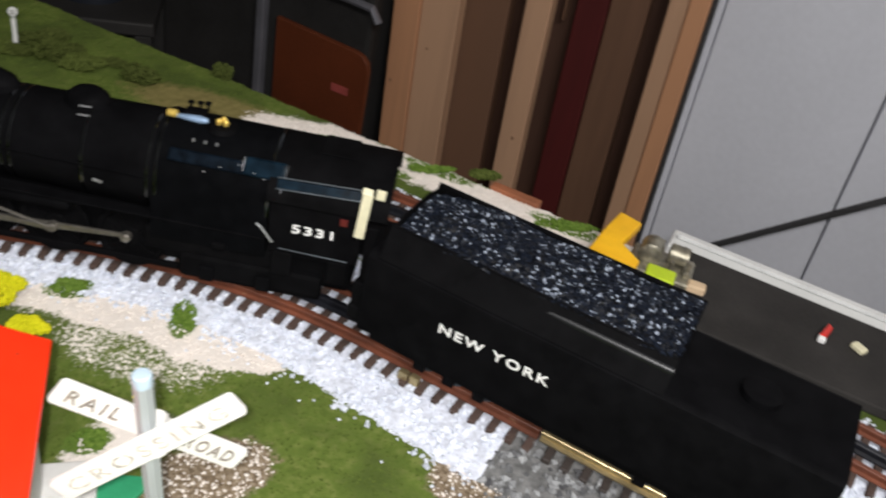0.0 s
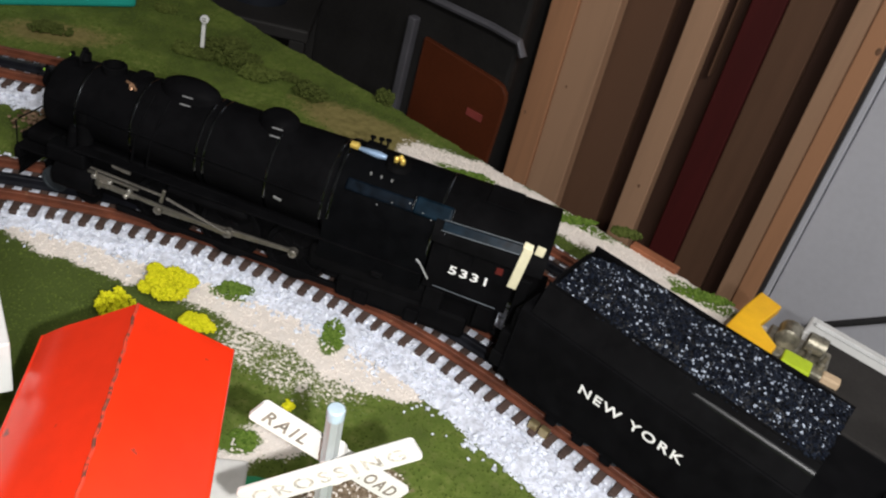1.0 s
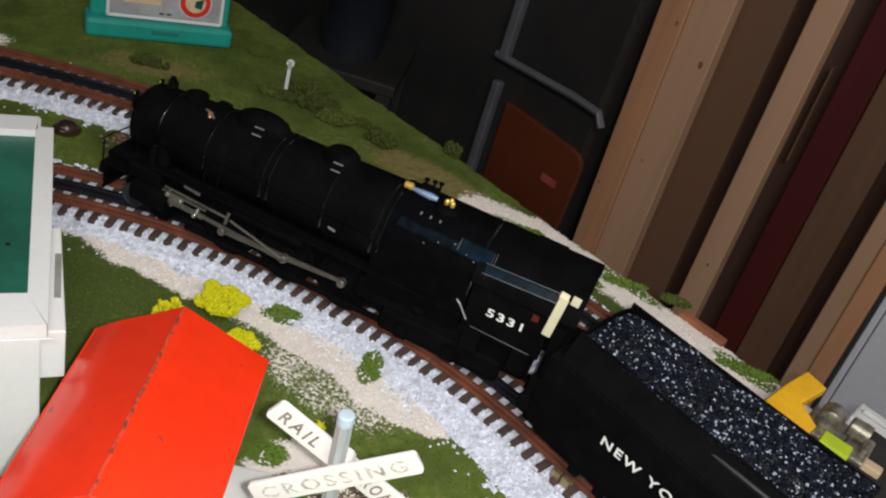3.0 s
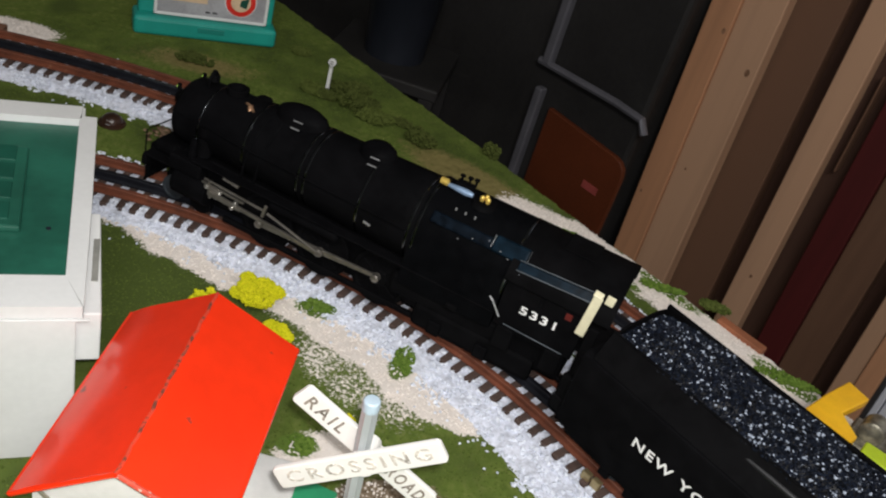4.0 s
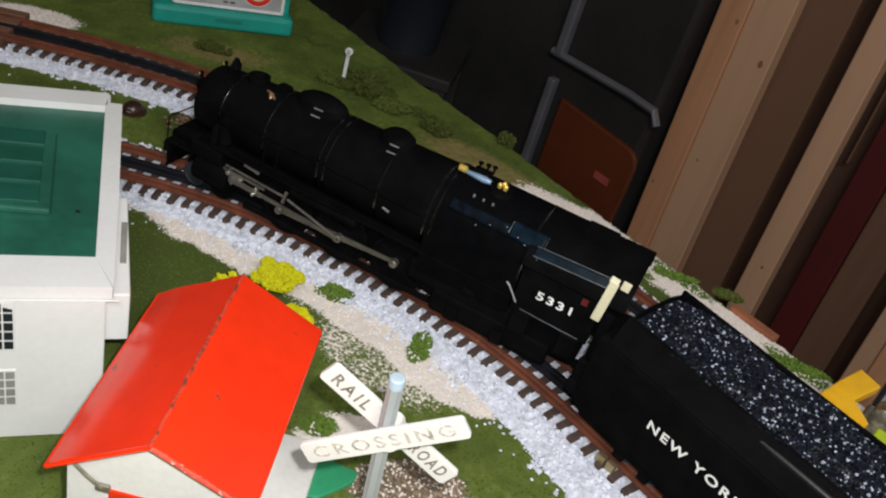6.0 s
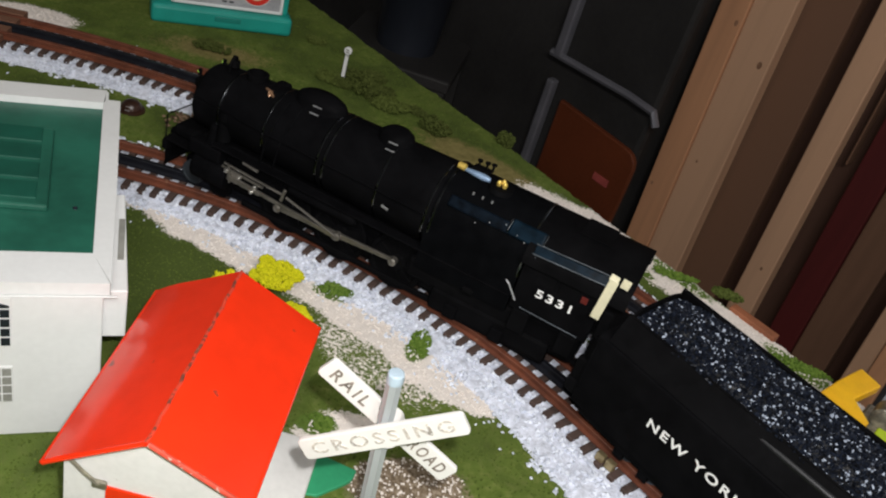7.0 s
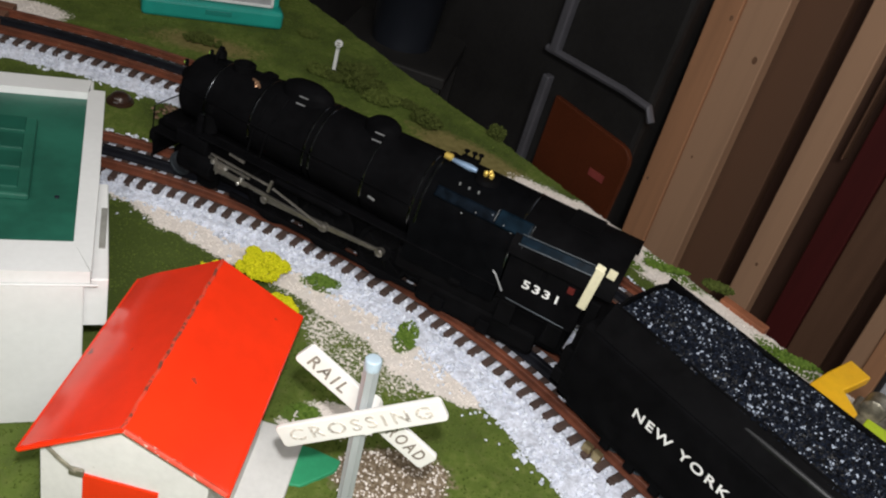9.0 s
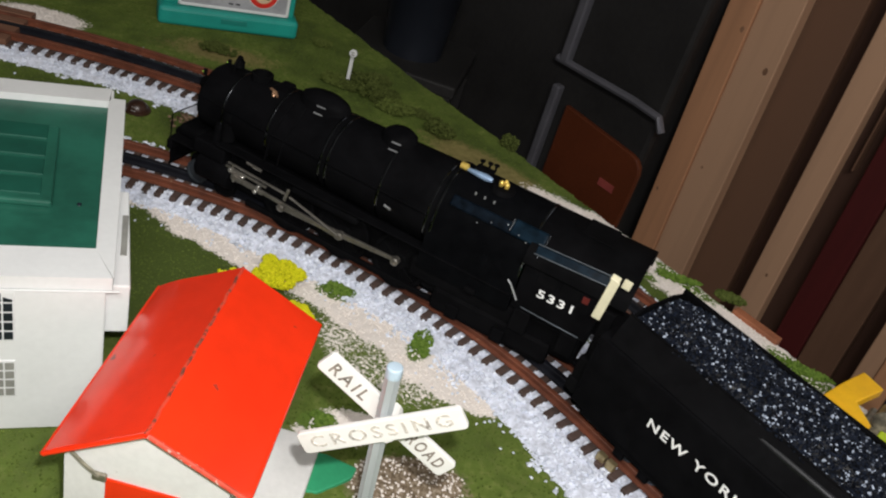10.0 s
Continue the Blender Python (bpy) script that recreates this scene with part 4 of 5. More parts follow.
    part("lens", lathe([(0, 0), (0.0004, 0.0036), (0.001, 0.0036)], "X", (-0.0683, 0, zc + 0.0055), 16), "lampglass", head, "lit white headlight lens")
    for y in (-0.013, 0.013):
        lantern = part("marker_lamp", lathe([(0, 0.0014), (0.004, 0.0014), (0.0045, 0.0005)], "Z", (-0.058, y, zc + 0.0185), 10), "blackmatt", L, smooth=40)
        part("lens", lathe([(0, 0), (0.0003, 0.0012), (0.001, 0.0012)], "X", (-0.0597, y, zc + 0.0205), 10), "limelens", lantern, "lime green marker lens")
    # bell and its yoke, stack, small brass valve
    bell = part("bell", lathe([(0, 0.0032), (0.0006, 0.003), (0.003, 0.002), (0.0046, 0.0016), (0.0052, 0)], "Z", (-0.041, 0, 0.1035), 14), "blackmatt", L, smooth=40)
    part("yoke", tube([(-0.041, -0.0048, 0.097), (-0.041, -0.0048, 0.1055), (-0.041, -0.002, 0.1093), (-0.041, 0.002, 0.1093), (-0.041, 0.0048, 0.1055), (-0.041, 0.0048, 0.097)], 0.0012), "blackmatt", bell)
    part("knob", lathe([(0, 0), (0.0008, 0.0016), (0.0022, 0.0016), (0.003, 0)], "Z", (-0.041, 0, 0.1088), 10), "blackmatt", bell, smooth=40)
    part("smokestack", lathe([(0, 0.0085), (0.002, 0.0072), (0.008, 0.0066), (0.0085, 0.0074), (0.012, 0.0076), (0.0124, 0.007), (0.0124, 0.0058), (0.004, 0.0055)], "Z", (-0.0215, 0, 0.0945), 28), "blackmatt", L, smooth=35)
    cop = part("valve", box((0.003, 0.0022, 0.0034), (-0.004, -0.01, 0.1025), (0, 0, 20), 0.0005), "copper", L, "dull copper check valve")
    part("valve_arm", tube([(-0.0085, -0.008, 0.1035), (-0.004, -0.01, 0.104), (0.0, -0.0125, 0.1025)], 0.0009), "copper", cop)
    part("valve_arm", tube([(-0.004, -0.01, 0.1025), (-0.0035, -0.0125, 0.0985)], 0.0009), "copper", cop)
    part("feedwater_box", box((0.01, 0.022, 0.008), (-0.006, 0.002, 0.1), bevel=0.0025), "blackmatt", L)
    # domes
    part("sand_dome", lathe([(0, 0.0118), (0.004, 0.0096), (0.013, 0.0092), (0.016, 0.0083), (0.0185, 0.006), (0.0195, 0.0025), (0.0197, 0)], "Z", (0.0295, 0, 0.0945), 32, squash=(2.05, 1.12, 1)), "black", L, smooth=50)
    part("steam_dome", lathe([(0, 0.0135), (0.004, 0.0108), (0.011, 0.0104), (0.015, 0.0094), (0.0178, 0.0066), (0.0188, 0.0028), (0.019, 0)], "Z", (0.0865, 0, 0.0955), 32, squash=(1.2, 1.05, 1)), "black", L, smooth=50)
    for x in (0.0295, 0.0865):
        for y, h in ((-0.0108, 0.1085), (-0.0135, 0.1045)):
            part("grab_iron", tube([(x - 0.0005, y, h), (x + 0.006, y, h + 0.0003)], 0.0005), "silver", L)
    for x, a in ((0.0225, 28), (0.0125, 20)):
        part("sand_pipe", tube([(x, -0.0125, 0.1035), (x - 0.001, -0.0235, 0.0925), (x - 0.004, -0.027, 0.079), (x - 0.006, -0.0265, 0.062)], 0.0008), "black", L)
    # whistle, turret and safety valves on the firebox
    part("whistle", lathe([(0, 0.0012), (0.006, 0.0018), (0.013, 0.0023), (0.0175, 0.0015)], "X", (0.1375, -0.006, 0.1118), 12), "paleblue", L, smooth=40)
    part("whistle_cap", lathe([(0, 0), (0.0004, 0.0022), (0.005, 0.0024), (0.006, 0.001)], "X", (0.1325, -0.006, 0.1127), 12), "brass", L, "polished brass whistle cap", smooth=40)
    tur = part("turret", box((0.012, 0.008, 0.005), (0.146, 0.002, 0.1105), bevel=0.001), "blackmatt", L)
    for dx, dy in ((-0.003, 0.0), (0.002, 0.001), (0.006, 0.002)):
        part("valve_wheel", lathe([(0, 0.0008), (0.004, 0.0008), (0.0042, 0.0018), (0.0052, 0.0018), (0.0053, 0)], "Z", (0.146 + dx, 0.002 + dy, 0.1125), 10), "blackmatt", tur, smooth=40)
    base = part("valve_seat", lathe([(0, 0.0085), (0.003, 0.0075), (0.0036, 0)], "Z", (0.163, -0.005, 0.108), 20), "blackmatt", L, smooth=40)
    for dx, dy in ((-0.0019, -0.0012), (0.0019, -0.0012), (0.0, 0.0018)):
        part("safety_valve", lathe([(0, 0.0014), (0.0014, 0.0015), (0.0018, 0.0017), (0.0032, 0.0014), (0.004, 0.0006), (0.0042, 0)], "Z", (0.163 + dx, -0.005 + dy, 0.111), 12), "brass", base, "polished brass safety valve", smooth=40)
    for dx in (-0.012, -0.004, 0.004):
        part("stud_bolt", lathe([(0, 0.0007), (0.0016, 0.0007), (0.002, 0)], "Z", (0.16 + dx * 0.8, -0.0165, 0.1038), 8), "silver", L)
    # handrail along the boiler
    rail = part("handrail", tube([(-0.055, -0.0222, 0.083), (0.005, -0.0268, 0.083), (0.13, -0.0303, 0.084)], 0.0005, 6), "black", L)
    for x in (-0.05, -0.01, 0.03, 0.07, 0.11):
        part("stanchion", tube([(x, -0.0195, 0.083), (x, -0.0228, 0.083)], 0.0006, 6), "black", rail)
    # running boards, air tanks and pumps under them
    for side in (-1, 1):
        part("running_board", box((0.225, 0.0075, 0.0016), (0.0825, side * 0.0272, 0.0585), bevel=0.0005), "black", L)
        part("air_tank", lathe([(0, 0), (0.0015, 0.003), (0.003, 0.0042), (0.052, 0.0042), (0.0535, 0.003), (0.055, 0)], "X", (0.03, side * 0.0255, 0.0528), 16), "black", L, smooth=40)
        part("air_pump", lathe([(0, 0.005), (0.012, 0.005), (0.0125, 0.0035), (0.015, 0.0035), (0.0155, 0.005), (0.022, 0.005), (0.0225, 0)], "Z", (-0.028, side * 0.0205, 0.06), 16), "blackmatt", L, smooth=40)
        part("cylinder", lathe([(0, 0), (0, 0.0085), (0.001, 0.0095), (0.027, 0.0095), (0.028, 0.0085), (0.028, 0)], "X", (-0.044, side * 0.0245, 0.0365), 24), "black", L, smooth=35)
        part("steam_chest", box((0.026, 0.011, 0.011), (-0.036, side * 0.0245, 0.0505), bevel=0.0015), "black", L)
        part("steam_pipe", tube([(-0.036, side * 0.0225, 0.055), (-0.035, side * 0.0215, 0.066), (-0.034, side * 0.0175, 0.078)], 0.0034, 12), "black", L)
        part("guide", box((0.034, 0.0018, 0.0016), (-0.004, side * 0.0285, 0.0455), (0, 2, 0), 0.0003), "steel", L)
        part("guide", box((0.03, 0.0018, 0.0014), (-0.004, side * 0.0285, 0.0385), (0, 2, 0), 0.0003), "steel", L)
        cross = part("crosshead", box((0.009, 0.003, 0.0075), (-0.011, side * 0.029, 0.042), bevel=0.0008), "steel", L)
        part("pin", lathe([(0, 0.0018), (0.0016, 0.0016), (0.0018, 0)], "Y", (-0.011, side * 0.0305, 0.042), 12, rot=(0, 0, 0 if side > 0 else 180)), "steel", cross)
        # main rod, side rod and valve gear
        part("main_rod", prism([(-0.012, 0.0412), (0.03, 0.0391), (0.0705, 0.0366), (0.073, 0.0352), (0.0765, 0.0362), (0.0775, 0.0385), (0.0755, 0.0412), (0.0705, 0.0396), (0.03, 0.0416), (-0.012, 0.0436)], -0.0009, 0.0009, m=Matrix.Translation((0, side * 0.0308, 0)) @ pose(0, 0, 0, 90, 0, 0), bevel=0.0004), "steel", L, "dull steel main rod")
        part("side_rod", prism([(0.0245, 0.0352), (0.0285, 0.0342), (0.0742, 0.0362), (0.1125, 0.0392), (0.1165, 0.0382), (0.1192, 0.0408), (0.1165, 0.0434), (0.1125, 0.0418), (0.0742, 0.0402), (0.0285, 0.0384), (0.0245, 0.0384)], -0.0009, 0.0009, m=Matrix.Translation((0, side * 0.0282, 0)) @ pose(0, 0, 0, 90, 0, 0), bevel=0.0004), "steel", L, "dull steel side rod")
        for x, z in ((0.0276, 0.0367), (0.0742, 0.0383), (0.1166, 0.0408)):
            part("crank_pin", lathe([(0, 0.0028), (0.004, 0.0028), (0.0046, 0.002), (0.0048, 0)], "Y", (x, side * 0.0275, z), 14, rot=(0, 0, 0 if side > 0 else 180)), "steel", L, smooth=40)
        part("eccentric_rod", tube([(0.0742, side * 0.0325, 0.0395), (0.052, side * 0.0322, 0.0448), (0.0335, side * 0.032, 0.0489)], 0.0008, 8), "steel", L)
        part("valve_spindle", tube([(-0.0035, side * 0.0305, 0.0575), (0.0085, side * 0.0305, 0.0562)], 0.0011, 8), "steel", L)
        for x, z, r in ((-0.0142, 0.0472, 0.0017), (-0.0035, 0.0465, 0.0013), (0.0092, 0.0448, 0.0016), (0.0072, 0.0405, 0.0014)):
            part("pin", lathe([(0, r), (0.0022, r), (0.0028, r * 0.6), (0.003, 0)], "Y", (x, side * 0.0315, z), 12, rot=(0, 0, 0 if side > 0 else 180)), "pinsteel", L, "bright steel pin", smooth=40)
        part("radius_rod", tube([(-0.018, side * 0.0305, 0.0505), (0.03, side * 0.0305, 0.0485)], 0.0008, 8), "steel", L)
        part("link", box((0.0022, 0.0016, 0.01), (0.0305, side * 0.031, 0.0485), (0, 12, 0), 0.0005), "steel", L)
        part("lap_lever", tube([(-0.0115, side * 0.0318, 0.0385), (-0.0135, side * 0.0318, 0.0515)], 0.0009, 8), "steel", L)
        for x in (0.0276, 0.0716, 0.1156):
            build_wheel("driving_wheel", L, 0.0205, x, side * 0.0195, 0.035, 0.0042, "blackmatt", 10)
        for x in (-0.0505, -0.0265):
            build_wheel("pilot_wheel", L, 0.0088, x, side * 0.0188, 0.0228, 0.0036, "wheel" if x < -0.04 else "blackmatt")
        for x, r in ((0.163, 0.0095), (0.196, 0.0118)):
            build_wheel("trailing_wheel", L, r, x, side * 0.0165, 0.0145 + r, 0.0038, "wheel")
        part("trailing_frame", box((0.084, 0.004, 0.017), (0.188, side * 0.0265, 0.0285), bevel=0.003), "blackmatt", L)
        for x in (0.163, 0.196):
            part("journal_box", box((0.009, 0.003, 0.01), (x, side * 0.0295, 0.026), bevel=0.001), "black", L)
        part("ash_pan", box((0.08, 0.018, 0.016), (0.165, side * 0.0185, 0.042), bevel=0.003), "blackmatt", L)
    part("chassis", box((0.2, 0.03, 0.032), (0.05, 0, 0.037), bevel=0.002), "blackmatt", L)
    part("rear_chassis", box((0.112, 0.046, 0.022), (0.19, 0, 0.037), bevel=0.003), "blackmatt", L)
    part("pilot_truck", box((0.045, 0.02, 0.006), (-0.042, 0, 0.024), bevel=0.001), "blackmatt", L)
    # footplate, buffer beam, cowcatcher, coupler
    part("footplate", box((0.024, 0.044, 0.002), (-0.0645, 0, 0.0395), bevel=0.0006), "blackmatt", L)
    part("deck_casing", box((0.02, 0.03, 0.009), (-0.0645, 0, 0.045), bevel=0.003), "blackmatt", L)
    beam = part("buffer_beam", box((0.004, 0.044, 0.0075), (-0.0755, 0, 0.0345), bevel=0.0008), "blackmatt", L)
    cow = part("cowcatcher", prism([(-0.087, 0.003), (-0.076, 0.02), (-0.076, -0.02), (-0.087, -0.003)], 0.0165, 0.0185, bevel=0.0004), "blackmatt", L)
    for k in range(-6, 7):
        y = k * 0.0031
        part("bar", tube([(-0.0765, y, 0.0315), (-0.0855 + abs(y) * 0.5, y * 0.9, 0.0175)], 0.0008, 6), "blackmatt", cow)
    part("coupler", box((0.011, 0.006, 0.006), (-0.081, 0, 0.034), bevel=0.0018), "blackmatt", L)
    for y in (-0.0205, 0.0205):
        part("grab_iron", tube([(-0.0755, y, 0.038), (-0.0755, y, 0.058), (-0.073, y, 0.0605), (-0.059, y * 0.72, 0.072)], 0.0005, 6), "blackmatt", L)
    # cab
    cab = part("cab", box((0.0515, 0.0016, 0.036), (0.223, -0.0304, 0.0705), bevel=0.0004), "black", L)
    part("cab_wall", box((0.0515, 0.0016, 0.036), (0.223, 0.0304, 0.0705), bevel=0.0004), "black", cab)
    part("cab_wall", box((0.0016, 0.059, 0.042), (0.199, 0, 0.0735), bevel=0.0004), "black", cab)
    part("cab_floor", box((0.05, 0.059, 0.002), (0.2235, 0, 0.0525), bevel=0.0004), "black", cab)
    arc = [(-0.0335 * math.cos(radians(a)), 0.0865 + 0.0198 * math.sin(radians(a)) ** 0.9) for a in range(0, 181, 10)]
    inner = [(y * 0.955, z - 0.0013) for y, z in arc][::-1]
    part("roof", prism(arc + inner, -0.262, -0.1955, m=Matrix(((0, 0, -1, 0), (1, 0, 0, 0), (0, 1, 0, 0), (0, 0, 0, 1)))), "blackmatt", cab, "black cab roof", smooth=30)
    # blue plate added as the highlight along the eave
    part("roof_edge", box((0.05, 0.0052, 0.0008), (0.2255, -0.0306, 0.098), (55, -2.5, 0), 0.0003), "bluesheen", cab, "thin plate painted as the blue highlight along the cab eave")
    part("roof_rib", tube([(0.2, -0.0322, 0.0945), (0.2495, -0.0322, 0.0968)], 0.0005, 6), "wheel", cab)
    part("roof_rib", tube([(0.2, -0.0286, 0.0995), (0.2495, -0.0286, 0.1018)], 0.0004, 6), "wheel", cab)
    part("roof_hatch", box((0.02, 0.022, 0.0008), (0.228, 0.004, 0.1066), bevel=0.0003), "blackmatt", cab)
    for x in (0.2135, 0.2285):
        fr = part("cab_window", box((0.0125, 0.0008, 0.0115), (x, -0.0313, 0.0815), bevel=0.0003), "blackmatt", cab)
    # the firebox light is only this pane's red colour
    part("firelight", box((0.004, 0.0005, 0.0045), (0.2385, -0.0316, 0.0805), bevel=0.0001), "reddim", cab, "small window pane painted red for the firebox light")
    cur = part("curtain", box((0.0056, 0.0014, 0.029), (0.2487, -0.0346, 0.0892), (0, 4, 0), 0.0005), "cream", cab, "cream rear cab post")
    part("cap", box((0.0056, 0.0045, 0.0014), (0.2492, -0.0335, 0.1042), (24, 8, 0), 0.0006), "cream", cur)
    part("flap", box((0.0052, 0.0012, 0.0062), (0.2562, -0.031, 0.1022), (0, 4, 0), 0.0004), "cream", cur, "short cream flap beside the post")
    for x in (0.206, 0.238):
        part("cab_step", box((0.012, 0.004, 0.017), (x, -0.029, 0.044), bevel=0.0012), "blackmatt", L)
    part("rear_post", box((0.007, 0.004, 0.036), (0.2545, -0.0285, 0.0615), bevel=0.0008), "blackmatt", cab)
    part("fall_plate", box((0.02, 0.04, 0.0016), (0.2585, 0, 0.053), (0, 5, 0), 0.0005), "blackmatt", L)
    part("brake_rigging", box((0.15, 0.003, 0.004), (0.07, -0.0225, 0.0215), bevel=0.0008), "blackmatt", L)
    part("backhead", lathe([(0, 0.018), (0.004, 0.0175), (0.005, 0)], "X", (0.2, 0, 0.0735), 24), "blackmatt", cab)
    part("injector_pipe", tube([(0.204, -0.0318, 0.0555), (0.22, -0.0318, 0.055), (0.243, -0.0318, 0.0545)], 0.0004, 6), "wheel", L)
    part("injector_pipe", tube([(0.1905, -0.0312, 0.069), (0.193, -0.0312, 0.0672), (0.2, -0.0316, 0.0585)], 0.0006, 6), "silver", L, "thin silver pipe")
    part("injector", box((0.008, 0.004, 0.004), (0.17, -0.03, 0.048), bevel=0.001), "blackmatt", L)
    lettering("number", "5331", 0.0055, pose(0.2228, -0.0313, 0.0698, 90, 0, 0), "whiteprint", cab, 0.00015, 1.2, 0.0232, 0.00015)
    return L


build_loco()


# ---- the tender ----
def build_tender():
    T = thing("tender", pose(0.243, 0.454, 0, 0, 0, -37.5), "black model tender heaped with coal and lettered in white", "tender")
    w, s = 0.0318, 0.005
    side = [(-w, 0.034), (w, 0.034), (w, 0.08)] + [(w - s + s * math.cos(radians(a)), 0.08 + s * math.sin(radians(a))) for a in (30, 60, 90)] \
        + [(-w + s + s * math.cos(radians(a)), 0.08 + s * math.sin(radians(a))) for a in (90, 120, 150)] + [(-w, 0.08)]
    turn = Matrix(((0, 0, 1, 0), (1, 0, 0, 0), (0, 1, 0, 0), (0, 0, 0, 1)))
    part("tank", prism(side, -0.012, 0.235, m=turn), "black", T, smooth=30)
    for q in (-1, 1):
        wall = [(q * 0.0312, 0.0845), (q * 0.0215, 0.1005), (q * 0.0202, 0.1), (q * 0.0285, 0.0845)]
        if q > 0:
            wall = [(0.0312, 0.0845), (0.0282, 0.1032), (0.0269, 0.1027), (0.0285, 0.0845)]
        part("bunker_side", prism(wall if q > 0 else wall[::-1], -0.006, 0.15, m=turn), "blackmatt", T)
        part("rim", tube([(-0.006, wall[1][0], wall[1][1]), (0.15, wall[1][0], wall[1][1])], 0.0007, 6), "blackmatt", T)
        part("grab_iron", tube([(-0.0105, q * 0.0325, 0.045), (-0.0105, q * 0.0335, 0.05), (-0.0105, q * 0.0335, 0.074), (-0.0105, q * 0.0325, 0.078)], 0.0005, 6), "black", T)
    # embedded tube added to give the bunker side its highlight line
    part("edge_roll", tube([(0.03, -0.0205, 0.0915), (0.06, -0.0219, 0.0928), (0.1, -0.0227, 0.0936), (0.15, -0.0229, 0.0938)], 0.003, 16), "tanksheen", T, "glossy roll added for the highlight on the bunker shoulder", smooth=60)
    part("bunker_front", prism([(-0.0285, 0.0845), (0.0285, 0.0845), (0.0265, 0.1005), (0.016, 0.1025), (-0.012, 0.1015), (-0.0205, 0.098)], -0.006, -0.0045, m=turn), "black", T)
    part("bunker_back", prism([(-0.0285, 0.0845), (0.0285, 0.0845), (0.0268, 0.1025), (-0.0205, 0.1)], 0.1485, 0.15, m=turn), "black", T)
    part("water_hatch", lathe([(0, 0.01), (0.004, 0.01), (0.005, 0.008), (0.0055, 0)], "Z", (0.19, 0, 0.0848), 20), "black", T, smooth=40)
    part("side_frame", box((0.235, 0.056, 0.008), (0.112, 0, 0.0305), bevel=0.001), "blackmatt", T)
    for x0, x1, y0, y1, z0, z1 in ((-0.0205, -0.0125, -0.031, -0.012, 0.036, 0.046), (-0.0195, -0.0125, -0.0305, -0.01, 0.046, 0.062), (-0.0165, -0.0125, -0.028, -0.006, 0.062, 0.078), (-0.022, -0.0125, 0.008, 0.028, 0.03, 0.058)):
        part("front_step", box((x1 - x0, y1 - y0, z1 - z0), ((x0 + x1) / 2, (y0 + y1) / 2, (z0 + z1) / 2), bevel=0.0012), "blackmatt", T)
    part("drawbar", box((0.03, 0.006, 0.003), (-0.022, 0, 0.03), bevel=0.0006), "blackmatt", T)
    for x in (0.045, 0.175):
        for q in (-1, 1):
            part("bogie_frame", box((0.055, 0.003, 0.007), (x, q * 0.0225, 0.026), bevel=0.001), "blackmatt", T)
            for dx in (-0.0185, 0.0, 0.0185):
                build_wheel("tender_wheel", T, 0.0082, x + dx, q * 0.0165, 0.0227, 0.0036, "wheel")
                part("journal_box", box((0.007, 0.003, 0.007), (x + dx, q * 0.025, 0.0235), bevel=0.0008), "black", T)
    part("side_lamp", box((0.005, 0.003, 0.004), (-0.0135, -0.028, 0.04), bevel=0.0006), "wheel", T)
    lettering("company_name", "NEW YORK", 0.0058, pose(0.0665, -0.0321, 0.0605, 90, 0, 0), "whiteprint", T, 0.00015, 1.25, 0.063, 0.00014)
    # coal
    rg = np.random.default_rng(3)
    heap = bmesh.new()
    nx, ny = 40, 14
    rows = []
    for i in range(nx + 1):
        x = -0.005 + 0.153 * i / nx
        row = []
        for j in range(ny + 1):
            y = -0.0205 + 0.0475 * j / ny
            h = 0.0985 + 0.0042 * (1 - ((y - 0.00325) / 0.0238) ** 2) + 0.05 * (y + 0.0205) + 0.0018 * math.sin(x * 120) * math.cos(y * 150) + rg.normal(0, 0.0006)
            if x < 0.012:
                h -= (0.012 - x) * 0.35
            row.append(heap.verts.new((x, y, h)))
        rows.append(row)
    for a, b in zip(rows, rows[1:]):
        for j in range(ny):
            heap.faces.new((a[j], b[j], b[j + 1], a[j + 1]))
    pile = part("coal_bed", heap, "coalbed", T, "glossy black coal heap")
    pts, sizes = [], []
    for _ in range(11500):
        x, y = -0.0065 + 0.156 * rg.random(), -0.0222 + 0.0508 * rg.random()
        h = 0.0985 + 0.0042 * (1 - ((y - 0.00325) / 0.0238) ** 2) + 0.05 * (y + 0.0205) + 0.0018 * math.sin(x * 120) * math.cos(y * 150) - max(0, 0.012 - x) * 0.35
        pts.append((x, y, h + 0.0006 + 0.0006 * rg.random()))
        sizes.append(0.0005 + 0.0008 * rg.random() ** 2)
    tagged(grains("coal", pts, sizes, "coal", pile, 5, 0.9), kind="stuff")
    return T


build_tender()


# ---- the white station building with a green roof: u along its long side, v towards the viewer ----
def build_station():
    B = thing("station_building", pose(-0.107, 0.487, 0, 0, 0, 30), "white toy station building with a recessed green roof and small-paned windows", "building")
    # local x = along, local -y = towards the viewer
    H = 0.0965
    part("wall", box((0.186, 0.165, H - 0.006), (-0.1135, -0.0945, (H - 0.006) / 2), bevel=0.0012), "white", B)
    far_in, near_in = (-0.0033, -0.0108), (-0.0073, -0.1586)
